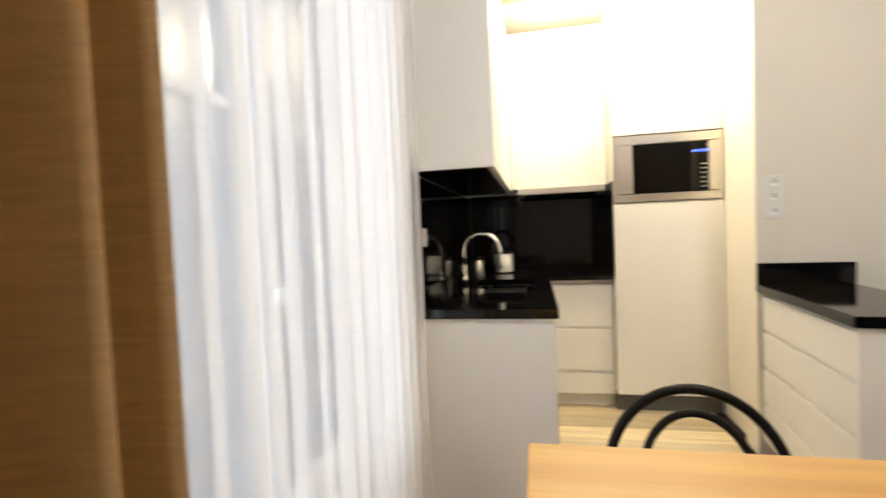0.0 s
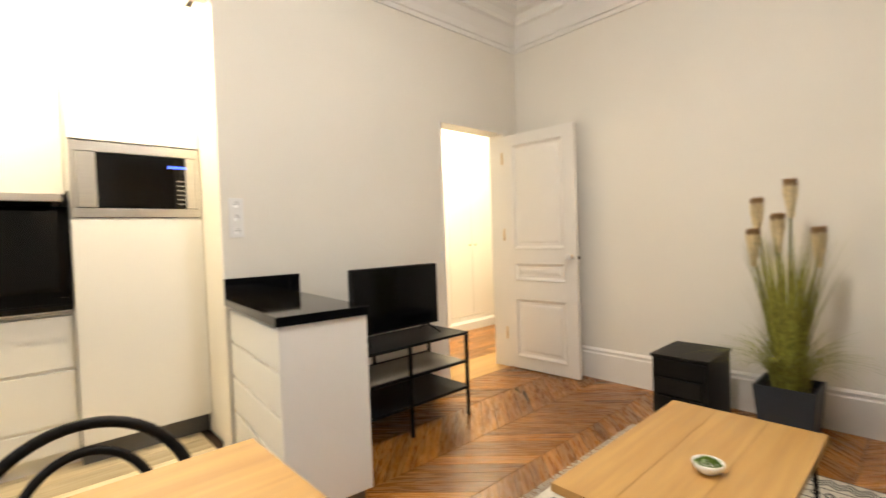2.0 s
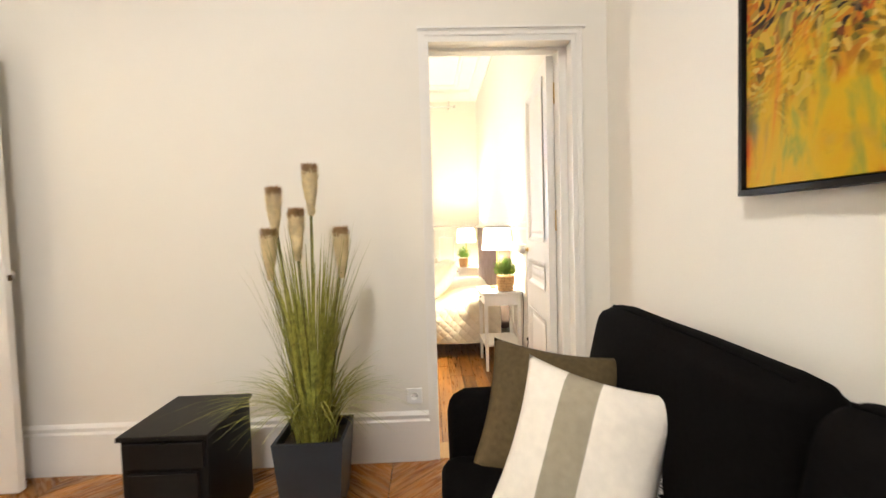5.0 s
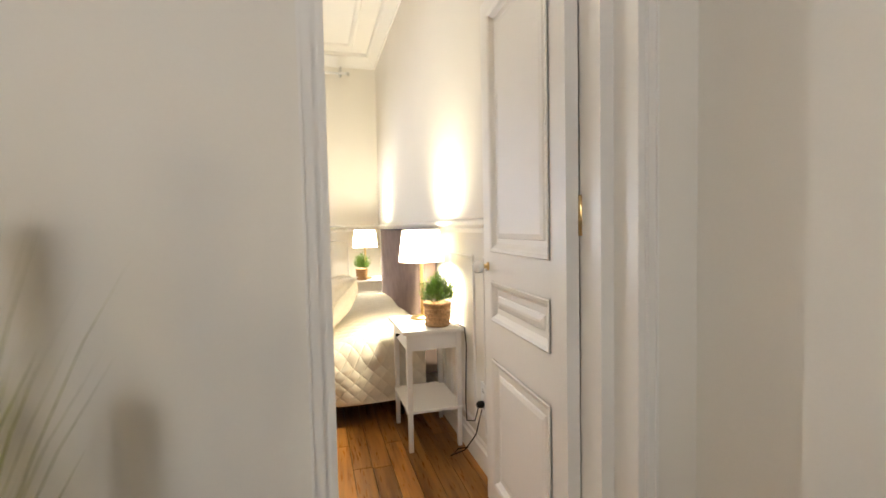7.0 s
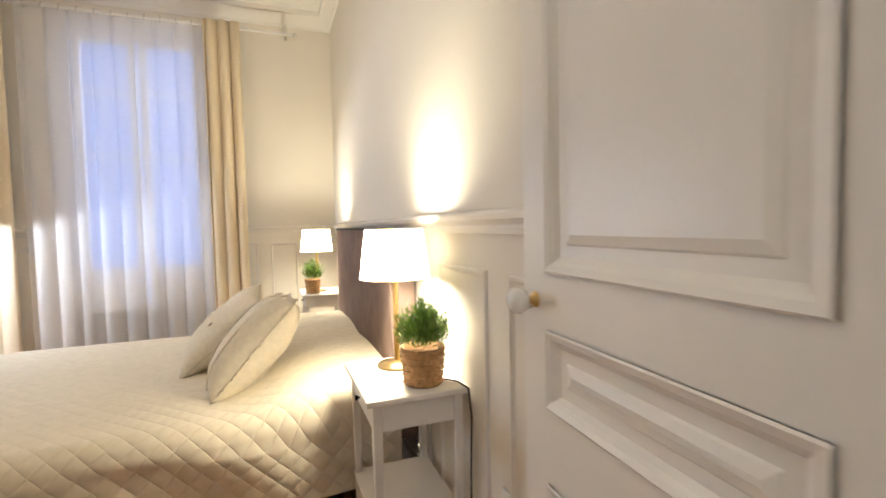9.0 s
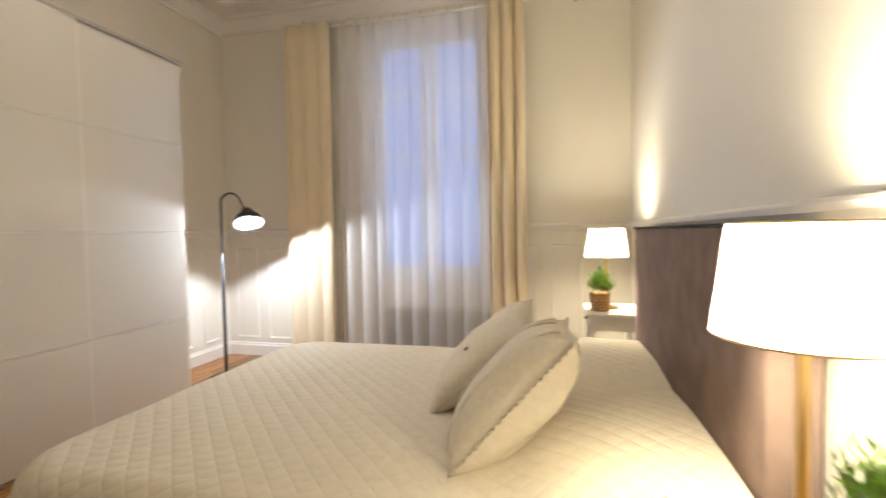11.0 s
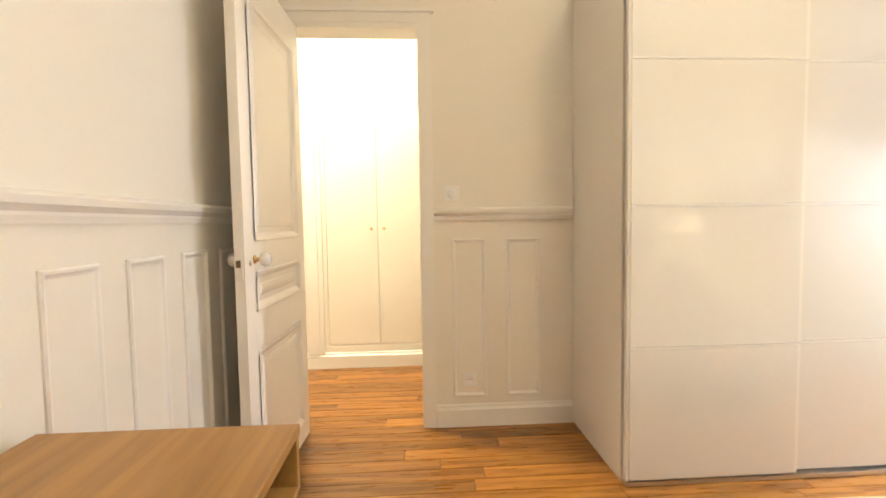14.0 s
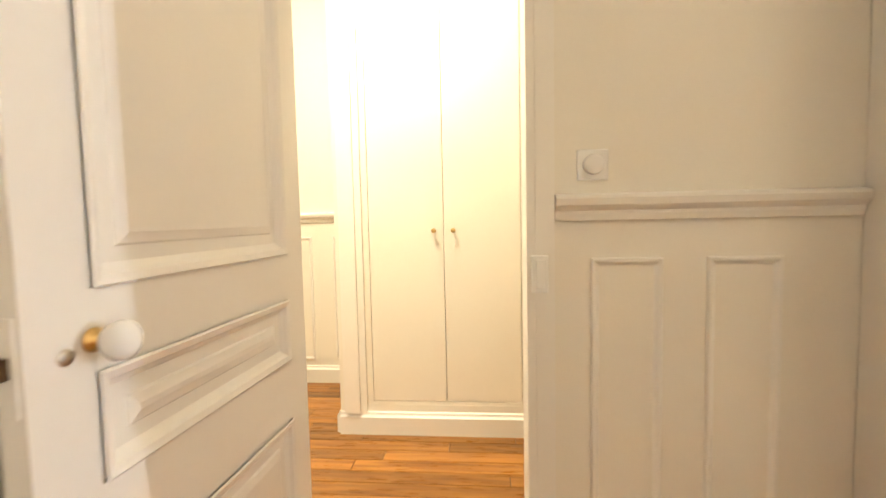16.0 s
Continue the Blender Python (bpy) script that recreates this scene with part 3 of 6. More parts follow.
# doorway living to bedroom
bm = boxes([(2.622, 2.635, -0.012, 0.170, 0, 2.09), (3.338, 3.352, -0.012, 0.182, 0, 2.09), (2.635, 3.338, -0.012, 0.182, 2.078, 2.095),
            (3.300, 3.338, 0.08, 0.172, 0, 2.078), (2.635, 3.300, 0.08, 0.12, 2.066, 2.078)])
casing(bm, "y", 0.0, -1, 2.630, 3.345, 2.09, 0.045)
box(bm, 2.582, 3.405, -0.026, 0.0, 2.136, 2.148)
structure("trim_bedroom_doorway", bm, TRIM, "white moulded architrave round the bedroom doorway", "door frame")
# doorway living to hall
bm = boxes([(-0.160, 0.005, -0.975, -0.957, 0, 2.113), (-0.160, 0.005, -0.208, -0.17, 0, 2.113), (-0.160, 0.005, -0.975, -0.17, 2.113, 2.125)])
box(bm, 0.0, 0.008, -0.20, -0.14, 2.125, 2.15)
structure("trim_hall_doorway", bm, TRIM, "white painted frame of the hall doorway", "door frame")
# doorway bedroom to hall
bm = boxes([(-0.46, -0.31, 1.172, 1.195, 0, 2.18), (-0.46, -0.31, 0.46, 0.488, 0, 2.18), (-0.46, -0.31, 0.488, 1.172, 2.152, 2.18)])
box(bm, -0.325, -0.306, 1.195, 1.245, 0, 2.18)
box(bm, -0.325, -0.306, 0.46, 1.245, 2.18, 2.23)
box(bm, -0.325, -0.292, 0.44, 1.26, 2.23, 2.248)
structure("trim_bedroom_hall_doorway", bm, TRIM, "cream painted frame of the doorway to the hall", "door frame")


def panel_door(name, label, w, h, at, turn, handle, panels, knob_z=1.0, inset=0.05):
    """A panelled leaf, hinge at its origin, running along its x."""
    e = thing(name, label, "door", at, turn)
    t = 0.038
    st = 0.095
    rows = [(0, st, -t / 2, t / 2, 0, h), (w - st, w, -t / 2, t / 2, 0, h)]
    zs = [0.0] + [z for p in panels for z in p] + [h]
    for z0, z1 in zip(zs[0::2], zs[1::2]):
        rows.append((st, w - st, -t / 2, t / 2, z0, z1))
    part("leaf", boxes(rows), TRIM, e)
    for z0, z1 in panels:
        p = bmesh.new()
        mo = []
        box(p, st, w - st, -0.008, 0.008, z0, z1)
        for s in (-1, 1):
            o = (st, s * 0.008, z0)
            q = bmesh.new()
            rect_frame(q, o, (1, 0, 0), (0, 0, 1), (0, s, 0), w - 2 * st, z1 - z0, [(0.0, 0.016), (0.004, 0.019), (0.016, 0.015), (0.022, 0.008), (0.032, 0.0)])
            if z1 - z0 > 0.1:
                rect_frame(q, (st + 0.055, s * 0.008, z0 + 0.055), (1, 0, 0), (0, 0, 1), (0, s, 0), w - 2 * st - 0.11, z1 - z0 - 0.11, [(0, 0), (0.004, 0.004), (0.02, 0.008)])
                box(q, st + 0.075, w - st - 0.075, *sorted((s * 0.008, s * 0.0155)), z0 + 0.075, z1 - 0.075)
            mo.append(q)
        pn = part("panel", p, TRIM, e)
        for q in mo:
            tagged(part("moulding", q, TRIM, pn), kind="stuff")
    for s in (-1, 1):
        if handle == "knob":
            m = Matrix.Translation((w - inset, s * t / 2, knob_z)) @ Matrix.Rotation(-s * math.pi / 2, 4, "X")
            k = lathe([(0.004, 0), (0.017, 0.0), (0.017, 0.003), (0.009, 0.006), (0.0085, 0.022)], 20)
            bmesh.ops.transform(k, matrix=m, verts=k.verts)
            kn = part("rosette", k, BRASS, e, "brass neck", True)
            k = lathe([(0.010, 0.020), (0.021, 0.026), (0.028, 0.040), (0.026, 0.054), (0.014, 0.062), (0.003, 0.063)], 24)
            bmesh.ops.transform(k, matrix=m, verts=k.verts)
            part("knob", k, CERAM, e, "white porcelain knob", True)
            kp = lathe([(0.001, 0), (0.011, 0), (0.011, 0.003), (0.001, 0.0035)], 14)
            bmesh.ops.transform(kp, matrix=Matrix.Translation((w - inset + 0.042 * inset / 0.094, s * t / 2, knob_z - 0.012)) @ Matrix.Rotation(-s * math.pi / 2, 4, "X"), verts=kp.verts)
            part("keyhole_cover", kp, STEEL, e, "small steel keyhole cover", True)
        else:
            k = lathe([(0.002, 0), (0.022, 0.0), (0.022, 0.006), (0.008, 0.008), (0.008, 0.035)], 18)
            bmesh.ops.transform(k, matrix=Matrix.Translation((w - 0.055, s * t / 2, knob_z)) @ Matrix.Rotation(-s * math.pi / 2, 4, "X"), verts=k.verts)
            tube([(w - 0.055, s * (t / 2 + 0.035), knob_z), (w - 0.12, s * (t / 2 + 0.038), knob_z), (w - 0.16, s * (t / 2 + 0.033), knob_z)], 0.008, 10, k)
            part("door_handle", k, PLASTW, e, "pale lever handle", True)
    lk = part("latch_plate", boxes([(w, w + 0.004, -0.013, 0.013, knob_z - 0.07, knob_z + 0.05)], 0.001), TRIM, e, "painted latch plate")
    part("latch_bolt", boxes([(w + 0.004, w + 0.018, -0.006, 0.006, knob_z - 0.022, knob_z + 0.004)], 0.001), BRASSD, lk, "dark brass latch bolt")
    for z in (0.25, h * 0.55, h - 0.25):
        part("hinge", lathe([(0.007, 0), (0.007, 0.11)], 10, (-0.004, -t / 2 - 0.004, z)), BRASS if handle == "knob" else TRIM, e, "", True)
    return e


PANELS = [(0.10, 0.63), (0.785, 0.945), (1.06, 1.99)]
panel_door("door_hall_side", "white panelled door standing open against the wall", 0.700, 2.078, (-0.005, -0.190, 0.008), 3.2, "knob", PANELS, 1.0)
panel_door("door_bedroom", "white panelled door with porcelain knob, opened into the bedroom", 0.705, 2.06, (3.278, 0.175, 0.008), 87.5, "knob", PANELS, 1.0)
panel_door("door_bedroom_to_hall", "cream panelled door with porcelain knob, standing open", 0.752, 2.14, (-0.305, 0.535, 0.008), -2.5, "knob", PANELS, 0.99, 0.094)

# skirtings and dados
bm = bmesh.new()
strip(bm, (2.590, 0, 0), (0.002, 0, 0), (0, -1, 0), SKIRTL)
strip(bm, (3.518, 0, 0), (3.392, 0, 0), (0, -1, 0), SKIRTL)
strip(bm, (0, -0.98, 0), (0, -2.30, 0), (1, 0, 0), SKIRTL)
strip(bm, (XE, -4.2, 0), (XE, -0.03, 0), (-1, 0, 0), SKIRTL)
structure("baseboard_living", bm, TRIM, "tall white moulded skirting board", "skirting")


def dado(name, a, b, n, u0, pitch, width, zt, label, skirt=SKIRT, gaps=()):
    """Skirting, chair rail and narrow moulded panels along a wall from a to b."""
    a, b, n = Vector(a), Vector(b), Vector(n)
    d = (b - a).normalized()
    L = (b - a).length
    bm = bmesh.new()
    strip(bm, a, b, n, skirt)
    strip(bm, a + Vector((0, 0, 1.175)), b + Vector((0, 0, 1.175)), n, RAIL)
    e = structure(name, bm, TRIM, label, "panelling")
    u = u0
    while u + width < L - 0.02:
        if not any(g0 < u + width and u < g1 for g0, g1 in gaps):
            f = bmesh.new()
            rect_frame(f, a + d * u + Vector((0, 0, 0.165)), d, (0, 0, 1), n, width, zt - 0.165, [(0, 0), (0, 0.006), (0.004, 0.011), (0.011, 0.010), (0.016, 0.004), (0.022, 0.0)])
            part("panel_moulding", f, TRIM, e)
        u += pitch
    return e


dado("trim_dado_west", (BX0, 1.247, 0), (BX0, 2.008, 0), (1, 0, 0), 0.095, 0.297, 0.185, 1.04, "cream skirting, chair rail and narrow wall panels")
dado("trim_dado_west_end", (BX0, 3.475, 0), (BX0, BY1, 0), (1, 0, 0), 0.14, 0.35, 0.22, 1.04, "cream skirting, chair rail and wall panels")
dado("trim_dado_south", (2.40, 0.35, 0), (BX0, 0.35, 0), (0, 1, 0), 0.06, 0.297, 0.185, 1.04, "cream chair rail and narrow panels behind the desk")
dado("trim_dado_north", (BX0, BY1, 0), (1.15, BY1, 0), (0, -1, 0), 0.10, 0.35, 0.24, 1.04, "cream chair rail and panels beside the window")
dado("trim_dado_north_end", (2.31, BY1, 0), (BX1, BY1, 0), (0, -1, 0), 0.10, 0.35, 0.24, 1.04, "cream chair rail and panels by the bed")
dado("trim_dado_east", (BX1, BY1, 0), (BX1, 0.20, 0), (-1, 0, 0), 0.20, 0.56, 0.42, 1.03, "pale chair rail and panels on the bed wall")
dado("trim_dado_hall", (-2.2, -1.55, 0), (-2.2, 0.40, 0), (1, 0, 0), 0.2, 0.45, 0.3, 1.04, "cream chair rail and panels at the end of the hall")
bm = bmesh.new()
strip(bm, (HX, 2.68, 0), (HX, 0.27, 0), (1, 0, 0), SKIRT)
strip(bm, (HX, 0.27, 0), (HX - 0.6, 0.27, 0), (0, -1, 0), SKIRT)
box(bm, HX, HX + 0.03, 0.30, 0.385, 0.12, 2.75)
box(bm, HX, HX + 0.016, 0.385, 0.42, 0.12, 2.75)
structure("trim_hall_closet", bm, TRIM, "cream pilaster and skirting beside the closet", "trim")

# windows


def french_window(name, label, x0, x1, y, z0, z1, out, solid):
    """Two sashes in a frame; out is the outward side."""
    e = tagged(new(name), label, "window", kind="structure")
    e.location = ((x0 + x1) / 2, y, z0)
    w, h = (x1 - x0) / 2, z1 - z0
    f = boxes([(-w, -w + 0.05, -0.04, 0.04, 0, h), (w - 0.05, w, -0.04, 0.04, 0, h), (-w + 0.05, w - 0.05, -0.04, 0.04, h - 0.05, h), (-w + 0.05, w - 0.05, -0.04, 0.04, 0, 0.04)], 0.004)
    part("window_frame", f, TRIM, e)
    for s in (-1, 1):
        a, b = sorted((s * 0.012, s * (w - 0.055)))
        rows = [(a, a + 0.055, -0.025, 0.025, 0.045, h - 0.055), (b - 0.055, b, -0.025, 0.025, 0.045, h - 0.055), (a + 0.055, b - 0.055, -0.025, 0.025, 0.045, 0.12), (a + 0.055, b - 0.055, -0.025, 0.025, h - 0.12, h - 0.055),
                (a + 0.055, b - 0.055, -0.022, 0.022, solid, solid + 0.06)]
        for zz in (h * 0.55, h * 0.78):
            rows.append((a + 0.055, b - 0.055, -0.012, 0.012, zz, zz + 0.022))
        part("sash", boxes(rows, 0.003), TRIM, e)
        part("bottom_panel", boxes([(a + 0.055, b - 0.055, -0.01, 0.01, 0.12, solid)]), TRIM, e)
        g = part("pane", boxes([(a + 0.05, b - 0.05, -0.003, 0.003, solid + 0.055, h - 0.115)]), GLASS, e)
        g.visible_shadow = False
    k = lathe([(0.006, 0), (0.006, 0.03), (0.018, 0.035), (0.018, 0.05), (0.005, 0.055)], 16)
    bmesh.ops.transform(k, matrix=Matrix.Translation((0, -out * 0.025, 1.05)) @ Matrix.Rotation(out * math.pi / 2, 4, "X"), verts=k.verts)
    part("window_knob", k, CHROME, e, "small metal knob", True)
    return e


french_window("window_living", "tall white french window with bright daylight", 1.02, 2.28, YS - 0.14, 0.06, 2.75, -1, 0.45)
french_window("window_bedroom", "tall white window with blue evening light outside", 1.20, 2.26, BY1 + 0.10, 0.48, 2.90, 1, 0.32)
bm = bmesh.new()
casing(bm, "y", BY1, -1, 1.20, 2.26, 2.90, 0.06)
structure("trim_window_bedroom", bm, TRIM, "cream window surround", "trim")
bm = bmesh.new()
casing(bm, "y", YS, 1, 1.02, 2.28, 2.75, 0.06)
structure("trim_window_living", bm, TRIM, "white window surround", "trim")

# outside: pale brick house across the court, with openings; its daylight is emission
structure("backdrop_courtyard_joints", boxes([(-3.0, 6.5, -8.3, -8.0, -3, 8)]), glow("daylit_joint_glow", (0.62, 0.72, 0.86), 0.75), "courtyard wall joints given a dimmer daylight glow", "facade")
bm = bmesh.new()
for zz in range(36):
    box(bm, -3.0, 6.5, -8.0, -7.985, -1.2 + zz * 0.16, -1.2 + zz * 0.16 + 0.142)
fac = structure("backdrop_courtyard_wall", bm, DAYGLOW, "pale courtyard wall backdrop with its daylight put in as glow", "facade")
# Flat sheet that emits the blue evening light of the court.
structure("backdrop_evening", boxes([(-1.0, 5.0, 6.4, 6.5, -1, 5)]), DUSK, "flat glowing blue backdrop for the evening light outside the window", "backdrop")
for bx, bz in ((0.5, 1.9), (1.9, 1.9), (0.5, -0.3), (1.9, -0.3)):
    e = tagged(new("courtyard_window"), "distant window of the house across the court", "window", "courtyard windows", "structure")
    e.location = (bx, -7.97, bz)
    part("window_frame", boxes([(-0.4, 0.4, -0.02, 0.02, 0, 0.05), (-0.4, 0.4, -0.02, 0.02, 1.45, 1.5), (-0.4, -0.35, -0.02, 0.02, 0.05, 1.45), (0.35, 0.4, -0.02, 0.02, 0.05, 1.45), (-0.025, 0.025, -0.02, 0.02, 0.05, 1.45)]), FACADE, e)
    part("pane", boxes([(-0.35, 0.35, -0.012, 0.0, 0.05, 1.45)]), POT, e)

# ---- kitchen ----


def drawer_unit(name, label, origin, u, n, w, h0, h1, heights, depth, mats=LACQ, group="kitchen units", plinth=GREYP):
    """A base unit: carcass, plinth, drawer fronts with a grip gap above each."""
    e = thing(name, label, "cabinet", group=group)
    o, u, n = Vector(origin), Vector(u), Vector(n)

    def bx(bm, a0, a1, d0, d1, z0, z1, bev=0.0):
        p, q = o + u * a0 + n * d0, o + u * a1 + n * d1
        xs, ys = sorted((p.x, q.x)), sorted((p.y, q.y))
        box(bm, xs[0], xs[1], ys[0], ys[1], z0, z1, bev)

    b = bmesh.new()
    bx(b, 0, w, -depth, -0.022, h0, h1)
    part("body", b, mats, e)
    if plinth:
        b = bmesh.new()
        bx(b, 0, w, -depth + 0.02, -0.07, 0.006, h0)
        part("plinth", b, plinth, e)
    z = h0 + 0.004
    for hh in heights:
        b = bmesh.new()
        bx(b, 0.002, w - 0.002, -0.020, 0.0, z, z + hh - 0.018, 0.0025)
        part("drawer_front", b, mats, e)
        b = bmesh.new()
        bx(b, 0.004, w - 0.004, -0.0215, -0.012, z + hh - 0.017, z + hh - 0.002)
        part("grip_rail", b, PAXSIDE, e, "recessed grip strip")
        z += hh
    return e


SKEW = Matrix.Translation((0.003, -2.635, 0)) @ Matrix.Rotation(radians(-5.3), 4, "Z") @ Matrix.Translation((-0.003, 2.715, 0))
u = drawer_unit("kitchen_drawer_unit", "white handleless drawer unit with end panel under the black worktop", (0.030, -2.695, 0), (1, 0, 0), (0, -1, 0), 0.837, 0.10, 0.868, (0.20, 0.19, 0.19, 0.185), 0.375)
part("end_panel", boxes([(0.868, 0.888, -2.70, -2.308, 0.08, 0.868)], 0.002), LACQ, u)
part("end_plinth", boxes([(0.80, 0.862, -2.66, -2.33, 0.001, 0.078)], 0.002), OAKD, u, "brown strip set back under the end panel")
u.matrix_world = SKEW
u = thing("worktop_peninsula", "polished black granite worktop with a short upstand", "worktop")
part("slab", boxes([(0.006, 0.90, -2.715, -2.30, 0.870, 0.910)], 0.003), GRANITE, u)
part("upstand", boxes([(0.006, 0.024, -2.713, -2.295, 0.9105, 1.018)], 0.002), GRANITE, u)
u.matrix_world = SKEW

# sink run along the window wall
u = drawer_unit("kitchen_sink_unit", "white handleless sink base unit with end panel", (0.678, -3.685, 0), (-1, 0, 0), (0, 1, 0), 1.21, 0.10, 0.690, (0.765,), 0.575, plinth=LACQ)
part("end_panel", boxes([(0.680, 0.702, YS + 0.005, -3.675, 0.01, 0.868)], 0.002), LACQ, u)
drawer_unit("kitchen_back_unit", "cream white drawer unit below the hob", (-0.575, -3.245, 0), (0, -1, 0), (1, 0, 0), 0.43, 0.10, 0.868, (0.16, 0.30, 0.305), 0.51, plinth=LACQ)
e = thing("worktop_main", "polished black granite worktop with an undermounted sink", "worktop")
for r in ((-1.10, -0.46, YS + 0.004, -3.66), (0.02, 0.715, YS + 0.004, -3.66), (-0.46, 0.02, YS + 0.004, -4.13), (-0.46, 0.02, -3.76, -3.66), (-1.10, -0.55, -3.66, -3.245)):
    part("slab", boxes([(*r, 0.870, 0.910)]), GRANITE, e)
part("edge_strip", boxes([(-0.5495, -0.546, -3.655, -3.247, 0.872, 0.882)]), STEEL, e, "thin metal edge strip")
e = thing("sink", "black undermounted sink bowl", "sink")
part("bowl", boxes([(-0.46, 0.02, -4.13, -3.76, 0.70, 0.715), (-0.46, -0.45, -4.13, -3.76, 0.715, 0.868), (0.01, 0.02, -4.13, -3.76, 0.715, 0.868), (-0.45, 0.01, -4.13, -4.12, 0.715, 0.868), (-0.45, 0.01, -3.77, -3.76, 0.715, 0.868)]), BLACKM, e)
part("drain", lathe([(0.04, 0), (0.04, 0.004), (0.01, 0.005)], 20, (-0.22, -3.95, 0.7155)), STEEL, e, "steel drain", True)
e = thing("faucet", "tall chrome gooseneck faucet with pull-out spout", "faucet", (-0.22, -4.195, 0.911))
part("base", lathe([(0.027, 0), (0.027, 0.05), (0.019, 0.055), (0.017, 0.12)], 20), CHROME, e, "", True)
arc = [(0, 0, 0.10), (0, 0, 0.19)] + [(0, 0.115 - 0.115 * math.cos(a), 0.20 + 0.115 * math.sin(a)) for a in [i * math.pi / 18 for i in range(19)]] + [(0, 0.230, 0.175)]
part("neck", tube(arc, 0.017, 14), CHROME, e, "", True)
part("spout", lathe([(0.019, 0), (0.023, 0.01), (0.023, 0.085), (0.018, 0.09)], 16, (0, 0.230, 0.092)), STEEL, e, "brushed steel pull-out head", True)
part("lever", tube([(0.02, 0, 0.085), (0.06, 0.0, 0.10), (0.10, 0.0, 0.125)], 0.006, 10), CHROME, e, "", True)
e = thing("canister", "white canister with black lid on the worktop", "canister", (-0.93, -3.99, 0.918))
e.scale = (1.35, 1.35, 1.15)
part("body", lathe([(0.05, 0), (0.052, 0.005), (0.052, 0.12), (0.048, 0.124)], 24), CERAM, e, "", True)
part("lid", lathe([(0.053, 0.124), (0.053, 0.138), (0.012, 0.142), (0.012, 0.155), (0.002, 0.156)], 24), PLASTB, e, "black lid", True)
e = thing("jar", "brushed steel storage jar beside the sink", "jar", (-0.66, -4.16, 0.911))
part("body", lathe([(0.04, 0), (0.042, 0.01), (0.042, 0.11), (0.030, 0.125)], 24), STEEL, e, "", True)
part("lid", lathe([(0.031, 0.125), (0.031, 0.14), (0.004, 0.146)], 24), PLASTB, e, "dark lid", True)
e = thing("dish_tray", "flat black dish tray on the worktop", "tray", (0.22, -3.90, 0.911))
part("rack", boxes([(-0.16, 0.16, -0.10, 0.10, 0, 0.006), (-0.16, 0.16, -0.10, -0.094, 0.006, 0.025), (-0.16, 0.16, 0.094, 0.10, 0.006, 0.025), (-0.16, -0.154, -0.094, 0.094, 0.006, 0.025), (0.154, 0.16, -0.094, 0.094, 0.006, 0.025)], 0.002), BLACKM, e)
e = thing("hob", "black glass hob set in the worktop", "hob")
part("glass", boxes([(-1.05, -0.60, -3.80, -3.27, 0.9105, 0.9165)], 0.002), SPLASH, e)

e = thing("splashback", "glossy black glass splashback behind the worktop", "splashback")
part("panel", boxes([(-1.098, -1.090, YS + 0.012, -3.245, 0.911, 1.515)]), SPLASH, e)
part("panel", boxes([(-1.088, 0.738, YS + 0.002, YS + 0.010, 0.911, 1.505)]), SPLASH, e)
part("panel", boxes([(-1.088, -0.515, -3.252, -3.244, 0.911, 1.53)]), SPLASH, e)


def wall_unit(name, label, rows, fronts, dark=None):
    e = thing(name, label, "cabinet", group="kitchen units")
    part("body", boxes(rows), LACQ, e)
    for f in fronts:
        part("door", boxes([f], 0.002), LACQ, e)
    # Thin black sheet just below the white body, inset from its edges.
    if dark:
        part("underside", boxes(dark), SPLASH, e, "black sheet set below the white unit")
    return e


wall_unit("wall_unit_window_side", "tall white wall unit above the sink", [(-0.72, 0.72, YS + 0.003, -3.925, 1.512, 2.64), (0.7205, 0.741, YS + 0.003, -3.90, 1.508, 2.64)],
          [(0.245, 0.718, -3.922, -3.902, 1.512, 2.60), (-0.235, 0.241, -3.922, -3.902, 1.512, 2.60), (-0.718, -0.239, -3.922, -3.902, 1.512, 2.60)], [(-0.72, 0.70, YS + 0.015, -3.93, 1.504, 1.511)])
wall_unit("wall_unit_back", "white wall unit above the hob", [(-1.098, -0.742, -4.262, -3.245, 1.53, 2.64)],
          [(-0.739, -0.719, -3.895, -3.249, 1.53, 2.60)])
e = thing("cooker_hood", "slim steel cooker hood under the wall unit", "cooker hood")
part("body", boxes([(-1.09, -0.70, -3.86, -3.26, 1.485, 1.528)], 0.003), STEEL, e)
part("filter", boxes([(-1.05, -0.74, -3.82, -3.30, 1.481, 1.4845)]), BLACKM, e, "black mesh filter")

e = thing("tall_unit", "tall white unit with fridge and built-in microwave", "cabinet", group="kitchen units")
part("body", boxes([(-1.098, -0.525, -3.242, -3.224, 0.13, 2.66), (-1.098, -0.525, -2.605, -2.588, 0.13, 2.66), (-1.098, -1.08, -3.224, -2.605, 0.13, 2.66), (-1.08, -0.525, -3.224, -2.605, 2.64, 2.66), (-1.08, -0.525, -3.224, -2.605, 1.365, 1.383)]), LACQ, e)
part("door", boxes([(-0.522, -0.502, -3.240, -2.589, 0.13, 1.372)], 0.002), LACQ, e)
part("door", boxes([(-0.522, -0.502, -3.240, -2.589, 1.815, 2.62)], 0.002), LACQ, e)
part("filler", boxes([(-0.522, -0.506, -3.240, -2.589, 2.628, 2.70)]), LACQ, e)
part("plinth", boxes([(-1.05, -0.565, -3.24, -2.589, 0.006, 0.126)]), GREYP, e, "dark grey plinth")
e = thing("microwave", "built-in microwave with steel frame and black glass door", "microwave")
fx = -0.500
bm = boxes([(-0.90, -0.53, -3.18, -2.66, 1.40, 1.79)])
part("body", bm, BLACKM, e)
bm = bmesh.new()
